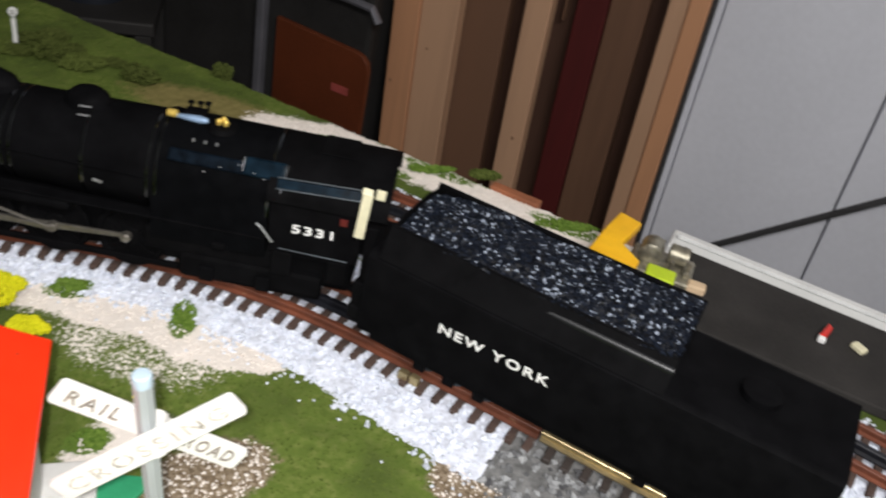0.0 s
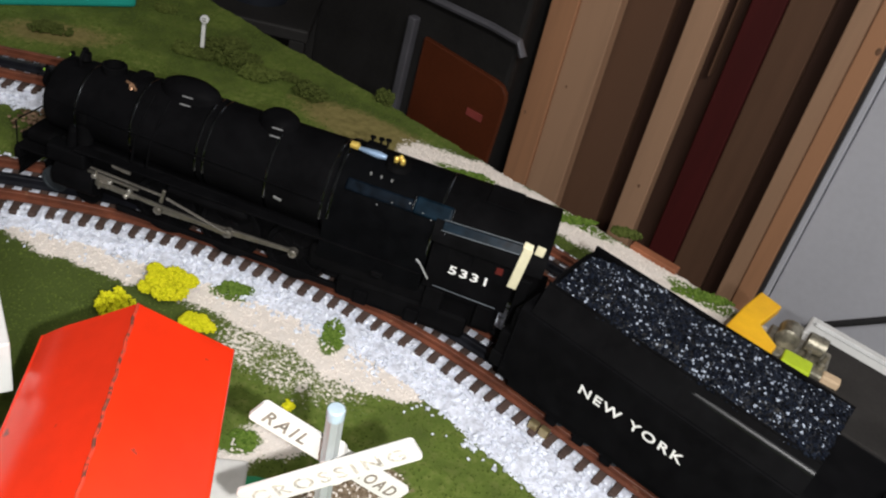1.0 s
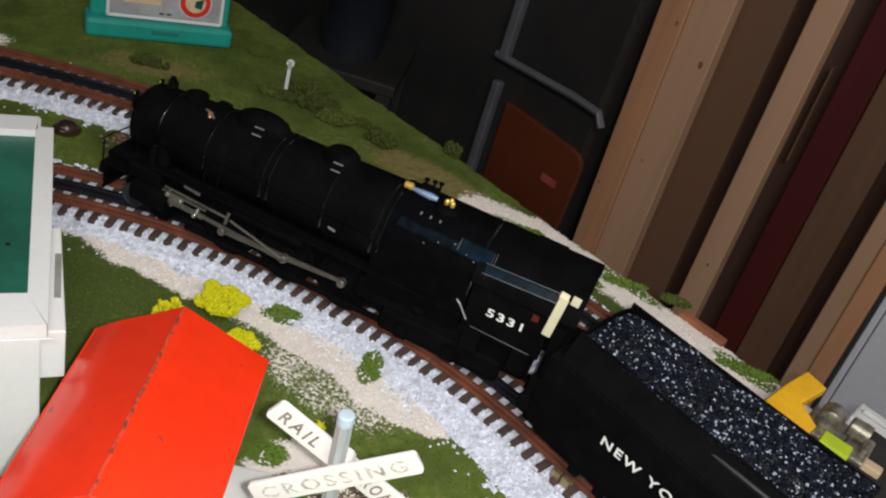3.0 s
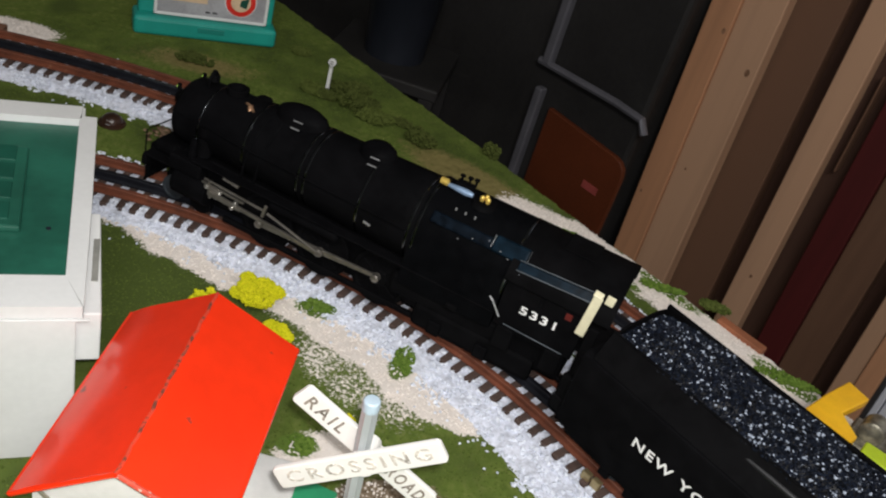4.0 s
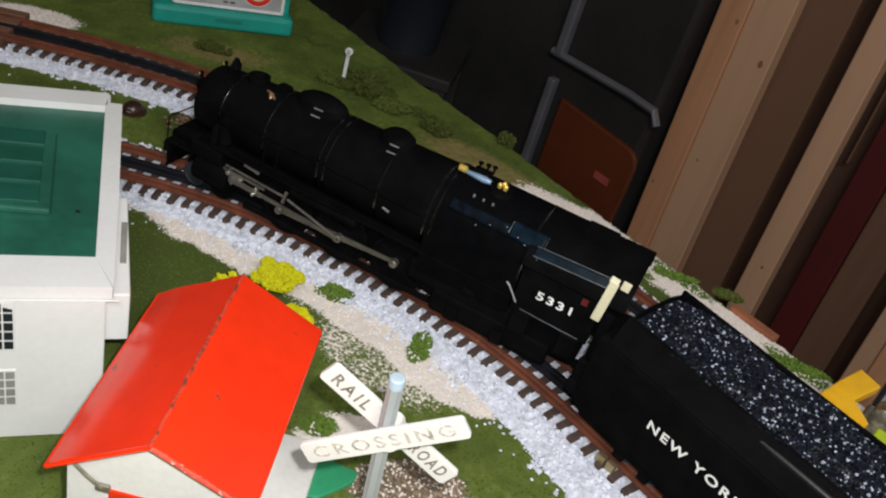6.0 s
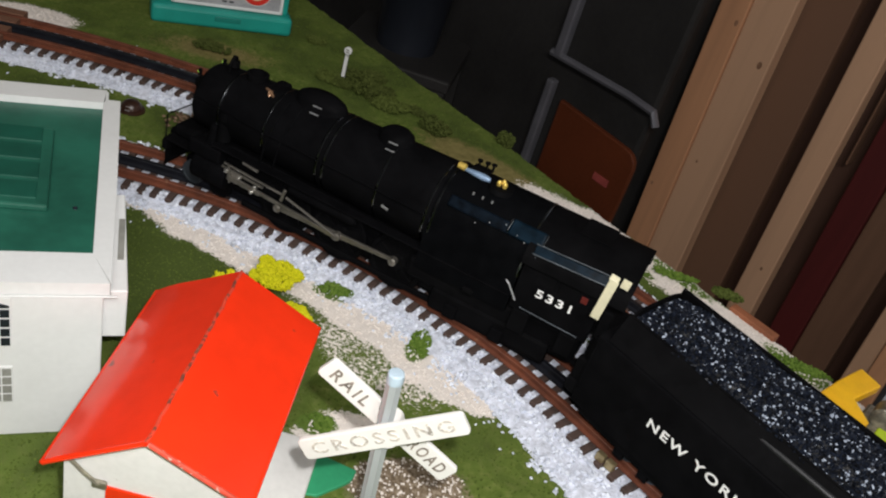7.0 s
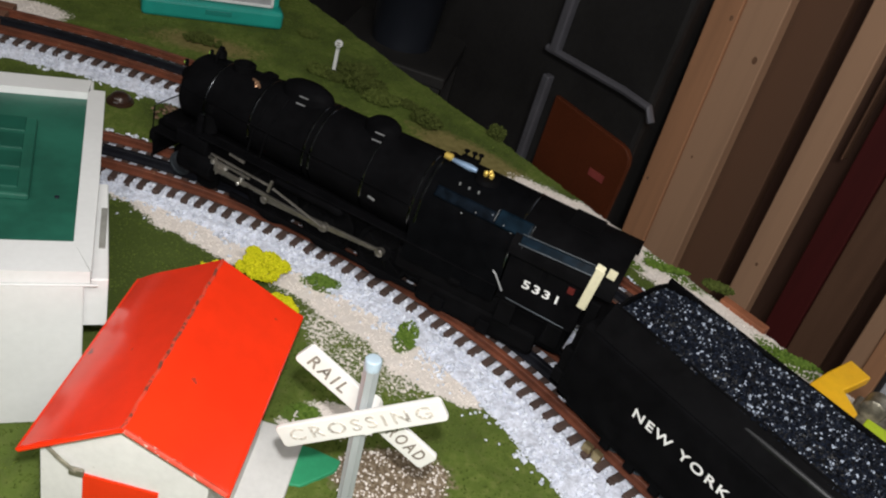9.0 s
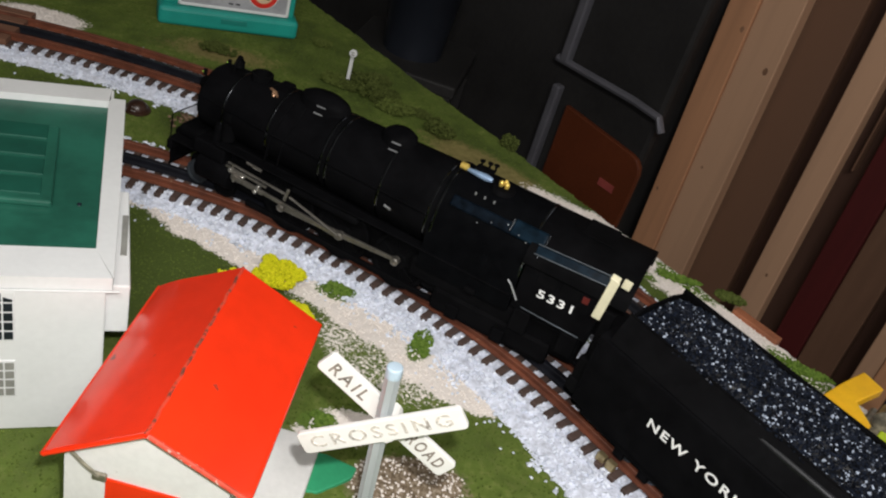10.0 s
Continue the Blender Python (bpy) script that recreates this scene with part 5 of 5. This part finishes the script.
    for name_, outline_, z0, z1 in (
            ("parapet", [(-0.21, 0.0067), (-0.0012, 0.0055), far_in, (-0.2, -0.0115)], H - 0.007, H),
            ("parapet", [(-0.0014, -0.0066), (0.0063, -0.0071), (0.0035, -0.106), (0.0006, -0.181), near_in, far_in], H - 0.007, H),
            ("parapet", [(-0.21, -0.1805), (0.0002, -0.181), near_in, (-0.2, -0.158)], H - 0.007, H),
            ("parapet", [(-0.21, 0.0067), (-0.2, -0.0115), (-0.2, -0.158), (-0.21, -0.1805)], H - 0.007, H)):
        part(name_, prism(outline_, z0, z1), "white", B)
    part("corner_step", box((0.0016, 0.0125, 0.006), (-0.0011, -0.0005, H - 0.004), (0, 0, -1.5), 0.0004), "white", B)
    roof = part("roof", box((0.2, 0.16, 0.002), (-0.1025, -0.085, H - 0.0055)), "greenroof", B, "flat dark green roof panel")
    hatch = part("roof_hatch", prism([(-0.082, -0.0405), (-0.0285, -0.0445), (-0.0285, -0.1205), (-0.082, -0.1165)], H - 0.0046, H - 0.0006, bevel=0.0012), "greenroof", roof, "raised skylight with four dark panes")
    for k in range(4):
        y = -0.0525 - k * 0.0182
        part("pane", prism([(-0.08, y + 0.0102), (-0.034, y + 0.0072), (-0.034, y - 0.0078), (-0.08, y - 0.0048)], H - 0.0012, H + 0.0002, bevel=0.0005), "greendark", hatch)
    part("hole", lathe([(0, 0.0012), (0.0006, 0.0012)], "Z", (-0.016, -0.116, H - 0.0046), 10), "darkpane", roof)
    part("ledge", box((0.2135, 0.0012, 0.0008), (-0.103, -0.1823, H - 0.0068), bevel=0.0003), "white", B)
    # the lower side bay with its long slot
    bay = part("side_bay", box((0.0235, 0.0805, 0.0285), (-0.0035, -0.1362, 0.0742), bevel=0.0008), "white", B)
    part("slot", box((0.003, 0.034, 0.0008), (0.0058, -0.136, 0.0886), (0, 0, -2), 0.0003), "slot", bay, "long grey slot along the bay")
    # front wall and its two rows of windows
    part("wall", box((0.2065, 0.005, H - 0.008), (-0.1055, -0.1791, (H - 0.008) / 2), bevel=0.0008), "white", B)
    for col in range(4):
        x0 = -0.0475 - col * 0.045
        for z0, rows, arch in ((0.063, 5, True), (0.027, 4, False)):
            win = part("window", box((0.0145, 0.0012, rows * 0.0056 + 0.001), (x0, -0.1816, z0 + rows * 0.0028 - 0.003), bevel=0.0004), "white", B)
            for i in range(rows):
                for j in range(3):
                    top = arch and i == rows - 1
                    z = z0 + i * 0.0056
                    xj = x0 + (j - 1) * 0.0046
                    if top:
                        a0 = 0.0044 if j == 1 else 0.0024
                        pane = prism([(xj - 0.0019, z - 0.0022), (xj + 0.0019, z - 0.0022), (xj + 0.0019, z - 0.0022 + (a0 if j != 2 else 0.001)), (xj - 0.0019, z - 0.0022 + (a0 if j != 0 else 0.001))], 0.1815, 0.1828, m=pose(0, 0, 0, 90, 0, 0))
                    else:
                        pane = box((0.0038, 0.0014, 0.0042), (xj, -0.1821, z))
                    part("pane", pane, "darkpane" if arch else "slot", win)
    return B


build_station()


# ---- the red-roofed gate house ----
def build_gatehouse():
    G = thing("gate_house", pose(0.04, 0.3017, 0, 0, 0, -84.18), "small white tin gate house with a chipped bright red gable roof", "toy house")
    # local x = along the ridge towards the viewer, local y = to the right of it
    l2, zr = 0.0553, 0.1072
    sides = {-1: (0.0386, 0.0821), 1: (0.0409, 0.0872)}     # half width and eave height of each slope
    wl, ww = l2 - 0.005, 0.0328
    under = {q: zr - ww * (zr - ze) / w - 0.002 for q, (w, ze) in sides.items()}
    gable = [(-ww, 0.0), (ww, 0.0), (ww, under[1]), (0, zr - 0.002), (-ww, under[-1])]
    turn = Matrix(((0, 0, 1, 0), (1, 0, 0, 0), (0, 1, 0, 0), (0, 0, 0, 1)))
    part("wall", prism(gable, -wl, wl, m=turn), "oldwhite", G)
    for q, (w2, ze) in sides.items():
        bow = [(q * w2 * k, zr - (zr - ze) * k + (rise if q < 0 else 0.0)) for k, rise in ((0.4, 0.0003), (0.6, 0.0008), (0.75, 0.0011), (0.88, 0.0008))]
        sec = [(0, zr)] + bow + [(q * w2, ze), (q * w2, ze - 0.0022), (0, zr - 0.0022)]
        sheet = part("roof_sheet", prism(sec if q > 0 else sec[::-1], -l2, l2, m=turn), "red", G, smooth=25)
        part("eave_lip", tube([(-l2, q * w2, ze - 0.0012), (l2, q * w2, ze - 0.0012)], 0.0013, 8), "red", sheet)
        part("verge", tube([(l2, q * 0.0005, zr - 0.0008), (l2, q * w2, ze - 0.0008)], 0.0011, 8), "redtrim" if q > 0 else "red", sheet, "worn edge with bare metal" if q > 0 else "")
    part("ridge_seam", tube([(-l2 + 2 * l2 * k / 24, 0.0003 * math.sin(k * 2.3), zr - 0.0001 + 0.0003 * math.sin(k * 1.7)) for k in range(25)], 0.0007, 6), "rustseam", G, "rusty ridge seam")
    door_ = part("door", box((0.0012, 0.03, 0.06), (wl + 0.0003, -0.001, 0.041), bevel=0.0004), "red", G, "red front door")
    part("hinge", box((0.002, 0.006, 0.004), (wl + 0.0015, -0.018, 0.0725), (0, 0, 0), 0.0008), "gear", G)
    part("wire", tube([(wl + 0.001, -0.03, 0.082), (wl + 0.002, -0.024, 0.0775), (wl + 0.0022, -0.018, 0.073)], 0.0009, 6), "gear", G)
    part("base", box((0.125, 0.097, 0.004), (0.0, 0.0075, 0.001), bevel=0.0012), "oldwhite", G)
    return G


build_gatehouse()


# ---- the railroad crossing sign ----
def build_sign():
    S = thing("crossing_sign", pose(0.1305, 0.2795, 0, 0, -3, 4), "white crossbuck crossing sign on a grey post", "sign")
    ribs = [(0.0029 * (1 + 0.12 * (k % 2)) * math.cos(math.pi * k / 8), 0.0029 * (1 + 0.12 * (k % 2)) * math.sin(math.pi * k / 8)) for k in range(16)]
    post = part("post", prism(ribs, 0.001, 0.149), "posttube", S)
    part("cap", lathe([(0, 0.0032), (0.003, 0.0033), (0.0042, 0.0031), (0.0046, 0.0026), (0.0046, 0)], "Z", (0, 0, 0.1455), 16), "postcap", post, "translucent grey post cap", smooth=30)

    def arm(name, words, tilt, y, left, right, gap, r):
        h, n = 0.0052, 5
        cor = 0.0018
        pts = []
        for cx, cz, a0 in ((r - cor, h - cor, 0), (-r + cor, h - cor, 90), (-r + cor, -h + cor, 180), (r - cor, -h + cor, 270)):
            pts += [(cx + cor * math.cos(radians(a0 + 22.5 * k)), cz + cor * math.sin(radians(a0 + 22.5 * k))) for k in range(n)]
        base = Matrix.Translation((left, y, right)) @ pose(0, 0, 0, 0, tilt, 0)
        a = part(name, prism(pts, -0.0011, 0.0011, m=base @ pose(0, 0, 0, 90, 0, 0), bevel=0.0004), "signface", S)
        for txt, cx in words:
            lettering("lettering", txt, 0.0056, base @ pose(cx, -0.00125, 0, 90, 0, 0), gap, a, 0.00012, 1.35, 0.0185 if len(txt) < 5 else 0.058, 0.0001)
        return a

    arm("board", (("RAIL", -0.0215), ("ROAD", 0.0215)), 36.0, 0.0055, 0.0014, 0.1201, "printdark", 0.0347)
    arm("board", (("CROSSING", 0.0),), -31.5, -0.0055, 0.0004, 0.1228, "print", 0.0338)
    part("hub", lathe([(0, 0.0048), (0.013, 0.0048)], "Y", (0.0018, -0.0065, 0.1225), 16), "signface", S)
    part("base", prism([(-0.044, 0.056), (-0.046, 0.083), (-0.03, 0.085), (-0.012, 0.081), (-0.013, 0.074), (-0.02, 0.066), (-0.028, 0.058)], 0.0, 0.003, bevel=0.0008), "greenplate", S, "green painted base plate")
    part("foot", lathe([(0, 0.013), (0.002, 0.0125), (0.004, 0.009), (0.006, 0.0045)], "Z", (0, 0, 0), 20), "brown", S, smooth=40)
    return S


build_sign()


# ---- billboard, milepost, cap ----
def build_billboard():
    D = thing("billboard", pose(-0.1835, 0.8415, 0, 0, 0, 30.8), "teal plastic billboard with a white-framed picture panel", "billboard")
    part("base", box((0.139, 0.03, 0.019), (0, 0.015, 0.0095), bevel=0.004, segs=3), "teal", D)
    part("badge", box((0.026, 0.001, 0.005), (0.004, -0.0003, 0.011), bevel=0.0004), "tealdark", D)
    back = part("housing", box((0.131, 0.012, 0.075), (0, 0.017, 0.0555), bevel=0.003), "teal", D)
    panel = part("picture", box((0.105, 0.0015, 0.062), (0.004, 0.0095, 0.0525)), "poster", back, "grey picture with pale shapes and a round emblem")
    for z in (0.0212, 0.0838):
        part("frame", box((0.11, 0.003, 0.003), (0.004, 0.0095, z), bevel=0.0006), "white", back)
    for x in (-0.0495, 0.0575):
        part("frame", box((0.003, 0.003, 0.0656), (x, 0.0095, 0.0525), bevel=0.0006), "white", back)
    logo = part("emblem", lathe([(0, 0.0158), (0.0006, 0.0158), (0.0008, 0)], "Y", (0.031, 0.009, 0.0418), 32, rot=(180, 0, 0)), "white", panel, "round red and white emblem")
    part("emblem_ring", lathe([(0, 0.0148), (0.0004, 0.0148), (0.0005, 0)], "Y", (0.031, 0.0082, 0.0418), 32, rot=(180, 0, 0)), "redbit", logo)
    part("emblem_field", lathe([(0, 0.0098), (0.0004, 0.0098), (0.0005, 0)], "Y", (0.031, 0.0077, 0.0418), 32, rot=(180, 0, 0)), "tan", logo)
    part("emblem_mark", prism([(0.031, 0.044), (0.039, 0.047), (0.037, 0.036), (0.03, 0.038)], 0, 0.0004, m=pose(0, 0.0073, 0, 90, 0, 0)), "greendark", logo)
    part("poster_block", box((0.034, 0.0006, 0.007), (-0.018, 0.0087, 0.039)), "tan", panel)
    for x in (0.0, 0.007):
        part("caption_bar", box((0.0045, 0.0006, 0.0016), (x, 0.0087, 0.027)), "darkline", panel)
    return D


build_billboard()

mile = thing("milepost", pose(-0.0455, 0.812, -0.002), "small white milepost with a round numbered disc", "milepost")
part("post", box((0.0034, 0.0028, 0.034), (0, 0, 0.02), bevel=0.0006), "white", mile)
disc = part("disc", lathe([(0, 0.0038), (0.002, 0.0038), (0.0024, 0.0034), (0.0024, 0)], "Y", (0.0012, -0.0034, 0.0385), 20, rot=(180, 0, 0)), "white", mile, smooth=30)
part("number_bar", box((0.0034, 0.0006, 0.001), (0.0012, -0.006, 0.0397)), "slot", disc)
part("number_bar", box((0.0034, 0.0006, 0.001), (0.0012, -0.006, 0.0374)), "slot", disc)

cap = thing("insulator_cap", pose(-0.17, 0.637, 0.0) @ Matrix.Scale(0.66, 4), "dark brown round cap with two pale pins", "cap")
part("dome", lathe([(0, 0.0165), (0.003, 0.016), (0.0035, 0.0125), (0.008, 0.0115), (0.0115, 0.008), (0.013, 0.004), (0.0132, 0)], "Z", (0, 0, 0), 24), "brown", cap, smooth=40)
for y in (-0.0105, -0.0125):
    part("pin", box((0.006, 0.001, 0.001), (0.001, y, 0.0085 - (0.004 if y < -0.012 else 0)), bevel=0.0003), "silver", cap)


# ---- odds and ends at the far right of the board ----
def at_edge(e, f, z=0.0, turn=0.0):
    return pose(*edge_point(e, f), z, 0, 0, WALL_TURN + turn)


slab = tagged(part("black_platform", prism(board_outline(-0.011, 0.08, 0.06, 0.62), 0.001, 0.009, bevel=0.0012), "charcoal"), "flat charcoal board lying along the table edge", "board")
ledge = tagged(part("shelf_edge", prism(board_outline(-0.04, -0.0125, 0.045, 0.62), -0.03, 0.006, bevel=0.002), "white"), "white painted board running along the table edge", "board")
tagged(part("shelf_edge", prism(board_outline(-0.0275, -0.0245, 0.05, 0.62), 0.007, 0.0105, bevel=0.0006), "trimpale"), "thin pale moulding on the white board", "moulding")

engine = thing("motor_unit", pose(0.445, 0.541, 0.0, 0, 0, -30), "grimy open metal motor unit with round housings", "motor")
part("bed", box((0.046, 0.034, 0.012), (0, 0, 0.007), bevel=0.002), "gear", engine)
part("housing", lathe([(0, 0.007), (0.001, 0.0085), (0.016, 0.0085), (0.017, 0.007), (0.017, 0)], "Y", (-0.01, -0.008, 0.02), 18), "gear", engine, smooth=35)
part("housing", lathe([(0, 0.006), (0.001, 0.0072), (0.014, 0.0072), (0.015, 0)], "X", (0.002, 0.006, 0.02), 18), "gear", engine, smooth=35)
for x, y, r in ((0.012, 0.012, 0.004), (0.018, -0.006, 0.0032), (-0.004, 0.012, 0.003), (0.006, -0.012, 0.0035)):
    part("knob", lathe([(0, r), (0.004, r), (0.005, r * 0.5), (0.012, r * 0.5), (0.0125, 0)], "Z", (x, y, 0.012), 12), "gear", engine, smooth=40)

bracket = thing("yellow_bracket", pose(0, 0, 0), "bright yellow bent bracket resting against the motor unit", "bracket")
part("plate", prism([(0.379, 0.529), (0.4, 0.556), (0.421, 0.58), (0.433, 0.566), (0.4085, 0.54), (0.4145, 0.519), (0.4, 0.501)][::-1], 0.022, 0.0295, bevel=0.0012), "yellow", bracket)
for x, y in ((0.392, 0.53), (0.405, 0.512), (0.42, 0.568)):
    part("foot", box((0.006, 0.006, 0.0215), (x, y, 0.0112), bevel=0.0008), "yellow", bracket)

carton = thing("striped_block", pose(0.425, 0.506, 0, 0, 0, -30), "lime block with blue and white stripes", "block")
part("top", box((0.02, 0.015, 0.01), (0, 0.002, 0.024), bevel=0.0012), "lime", carton)
part("stripe", box((0.02, 0.015, 0.006), (0, 0.0, 0.0159), bevel=0.0005), "blue", carton)
part("stripe", box((0.02, 0.015, 0.012), (0, -0.001, 0.0068), bevel=0.0005), "white", carton)
for x, y, z, t in ((0.462, 0.516, 0.014, -30), (0.44, 0.49, 0.012, -20)):
    tagged(part("wood_block", box((0.013, 0.009, z), (x, y, z / 2 + 0.0005), (0, 0, t), 0.0015), "tan"), "small bare wooden block", "block", "wooden blocks")
hook = thing("red_clip", at_edge(0.167, 0.027, 0.009), "small red plastic clip on the charcoal board", "clip")
part("body", prism([(-0.004, -0.008), (0.001, -0.006), (0.004, 0.006), (0.001, 0.01)], 0.0, 0.005, bevel=0.0008), "redbit", hook)
part("tip", box((0.005, 0.004, 0.004), (-0.0015, -0.009, 0.0021), bevel=0.0006), "whiteprint", hook)
tagged(part("screw_tab", box((0.007, 0.01, 0.004), (*edge_point(0.19, 0.028), 0.0112), (0, 0, 20), 0.0012), "cream"), "small cream tab lying on the charcoal board", "tab")


peg = thing("orange_peg", pose(-0.024, 0.63, 0), "small orange peg standing between the tracks", "peg")
part("shaft", lathe([(0, 0.0028), (0.001, 0.003), (0.009, 0.0026), (0.0125, 0.002), (0.0135, 0)], "Z", (0, 0, 0), 12), "orange", peg, smooth=40)
crossing = thing("plank_crossing", pose(0, 0, 0), "brown wooden plank crossing laid over the outer track", "crossing")
for off in (-0.0275, -0.0095, 0.0095, 0.0275):
    n = 6
    pts = [on_curve(CB, RB + off, 103.4 + 7.0 * q / n) for q in range(n + 1)]
    part("plank", sweep(pts, [(-0.0055, 0.0088), (0.0055, 0.0088), (0.0055, 0.0135), (0.005, 0.014), (-0.005, 0.014), (-0.0055, 0.0135)]), "plank", crossing)
for x, y, t in ((0.2425, 0.4235, -37), (0.2485, 0.4195, -37)):
    tagged(part("rail_clip", box((0.006, 0.004, 0.006), (x, y, 0.0105), (0, 0, t), 0.0006), "brassrail"), "small brass clip on the rail foot", "clip", "rail clips")
rgt = np.random.default_rng(31)
pts = np.stack([-0.116 + rgt.normal(0, 0.012, 260), 0.645 + rgt.normal(0, 0.007, 260), np.abs(rgt.normal(0.001, 0.0022, 260))], 1)
tagged(grains("twig_litter", pts, 0.0012 + 0.0012 * rgt.random(260), "twig", None, 32, 0.6), "brown twig litter heaped between the tracks", "litter", kind="stuff")


# ---- foam bushes and turf ----
def bush(name, x, y, rx, ry, h, material, n, label, seed, size=0.0016, spread=0.6, round_=0.62, flat=0.8):
    rg = np.random.default_rng(seed)
    lumps = [(rg.uniform(-spread, spread), rg.uniform(-spread, spread), rg.uniform(0.35, 0.75), rg.uniform(0.56, 1.0) * round_) for _ in range(9)]
    pts = []
    while len(pts) < n:
        a, b, c, r = lumps[rg.integers(len(lumps))]
        v = rg.normal(size=3)
        v *= r * (0.75 + 0.35 * rg.random()) / np.linalg.norm(v)
        p = (x + rx * (a + v[0]), y + ry * (b + v[1]), h * max(c * 0.9 + v[2] * flat, 0.02))
        pts.append(p)
    ob = grains(name, pts, size * (0.6 + 0.8 * rg.random(n)), material, None, seed + 50, 0.9)
    return tagged(ob, label, "bush", "foam bushes")


bush("bush", 0.016, 0.478, 0.015, 0.013, 0.03, "bushyellow", 4600, "chartreuse foam bush behind the red-roofed house", 1, 0.0009, 0.9, 0.5, 0.3)
bush("bush", 0.04, 0.448, 0.011, 0.01, 0.025, "bushyellow", 2200, "chartreuse foam bush behind the red-roofed house", 2, 0.0009, 0.8, 0.5, 0.3)
bush("bush", -0.004, 0.452, 0.011, 0.007, 0.024, "bushyellow", 500, "low chartreuse foam tuft beside the house", 3)
bush("bush", 0.052, 0.498, 0.013, 0.006, 0.006, "bushbright", 420, "bright green foam tuft on bare sand", 4, 0.0012)
bush("bush", 0.12, 0.474, 0.0075, 0.012, 0.006, "bushbright", 420, "bright green foam tuft on bare sand", 5, 0.0012)
bush("bush", 0.103, 0.411, 0.003, 0.003, 0.005, "bushyellow", 60, "tiny yellow foam crumb on the sand", 6, 0.0012)
k = 10
for x, y, rx, ry, h in ((-0.044, 0.806, 0.012, 0.007, 0.009), (-0.058, 0.808, 0.012, 0.008, 0.008), (-0.03, 0.826, 0.02, 0.012, 0.01), (-0.01, 0.808, 0.02, 0.014, 0.011), (0.012, 0.79, 0.02, 0.011, 0.01),
                        (0.06, 0.774, 0.015, 0.011, 0.014), (0.125, 0.797, 0.009, 0.006, 0.014), (-0.1, 0.886, 0.012, 0.006, 0.006), (-0.17, 0.79, 0.018, 0.01, 0.007),
                        (0.17, 0.585, 0.022, 0.01, 0.011), (0.335, 0.66, 0.013, 0.006, 0.008), (-0.02, 0.842, 0.015, 0.006, 0.008), (0.03, 0.8, 0.02, 0.006, 0.006)):
    k += 1
    bush("bush", x, y, rx, ry, h, "bushdark" if k % 3 else "bushgreen", int(300 + 26000 * (rx * ry) ** 0.5), "low dark green foam bush on the turf", k)
for x, y, rx, ry in ((0.205, 0.699, 0.024, 0.007), (0.3, 0.667, 0.024, 0.006), (0.392, 0.597, 0.024, 0.006), (0.082, 0.383, 0.009, 0.006)):
    k += 1
    bush("bush", x, y, rx, ry, 0.004, "bushbright", 500, "flat bright green foam patch on sand", k, 0.0012)

rg = np.random.default_rng(77)
e, f = rg.uniform(-0.72, 0.16, 85000), rg.uniform(0.002, 0.56, 85000)
gx = EDGE_N.x * (EDGE_OFF - f) + EDGE_D.x * e
gy = EDGE_N.y * (EDGE_OFF - f) + EDGE_D.y * e
mk = masks(gx, gy)
green = (mk["sand"] + 0.5 * (fractal(gx, gy, 300, 8) - 0.5) + rg.normal(0, 0.06, len(gx)) < 0.52) & (mk["dirt"] < 0.5)
bare = mk["olive"] + rg.normal(0, 0.15, len(gx)) > 0.55
gz = (fractal(gx, gy, 9, 5) - 0.5) * 0.004
pts = np.stack([gx, gy, gz + 0.0003], 1)
tagged(grains("grass_flock", pts[green & ~bare], 0.0004 + 0.0005 * rg.random((green & ~bare).sum()), "flock", None, 78, 0.7), "fine green flock turf scattered over the board", "grass", kind="stuff")
tagged(grains("sand_crumbs", pts[~green], 0.0005 + 0.0006 * rg.random((~green).sum()), "crumb", None, 79, 0.7), "coarse sand crumbs on bare patches", "sand", kind="stuff")

# ---- ties, last: many alike pieces ----
lay_ties(track_a, CA, RA, 128, TURN_A, 0.5, 0.1)
lay_ties(track_b, CB, RB, 124, TURN_B, 0.42, 1.0)
tie_bm.free()
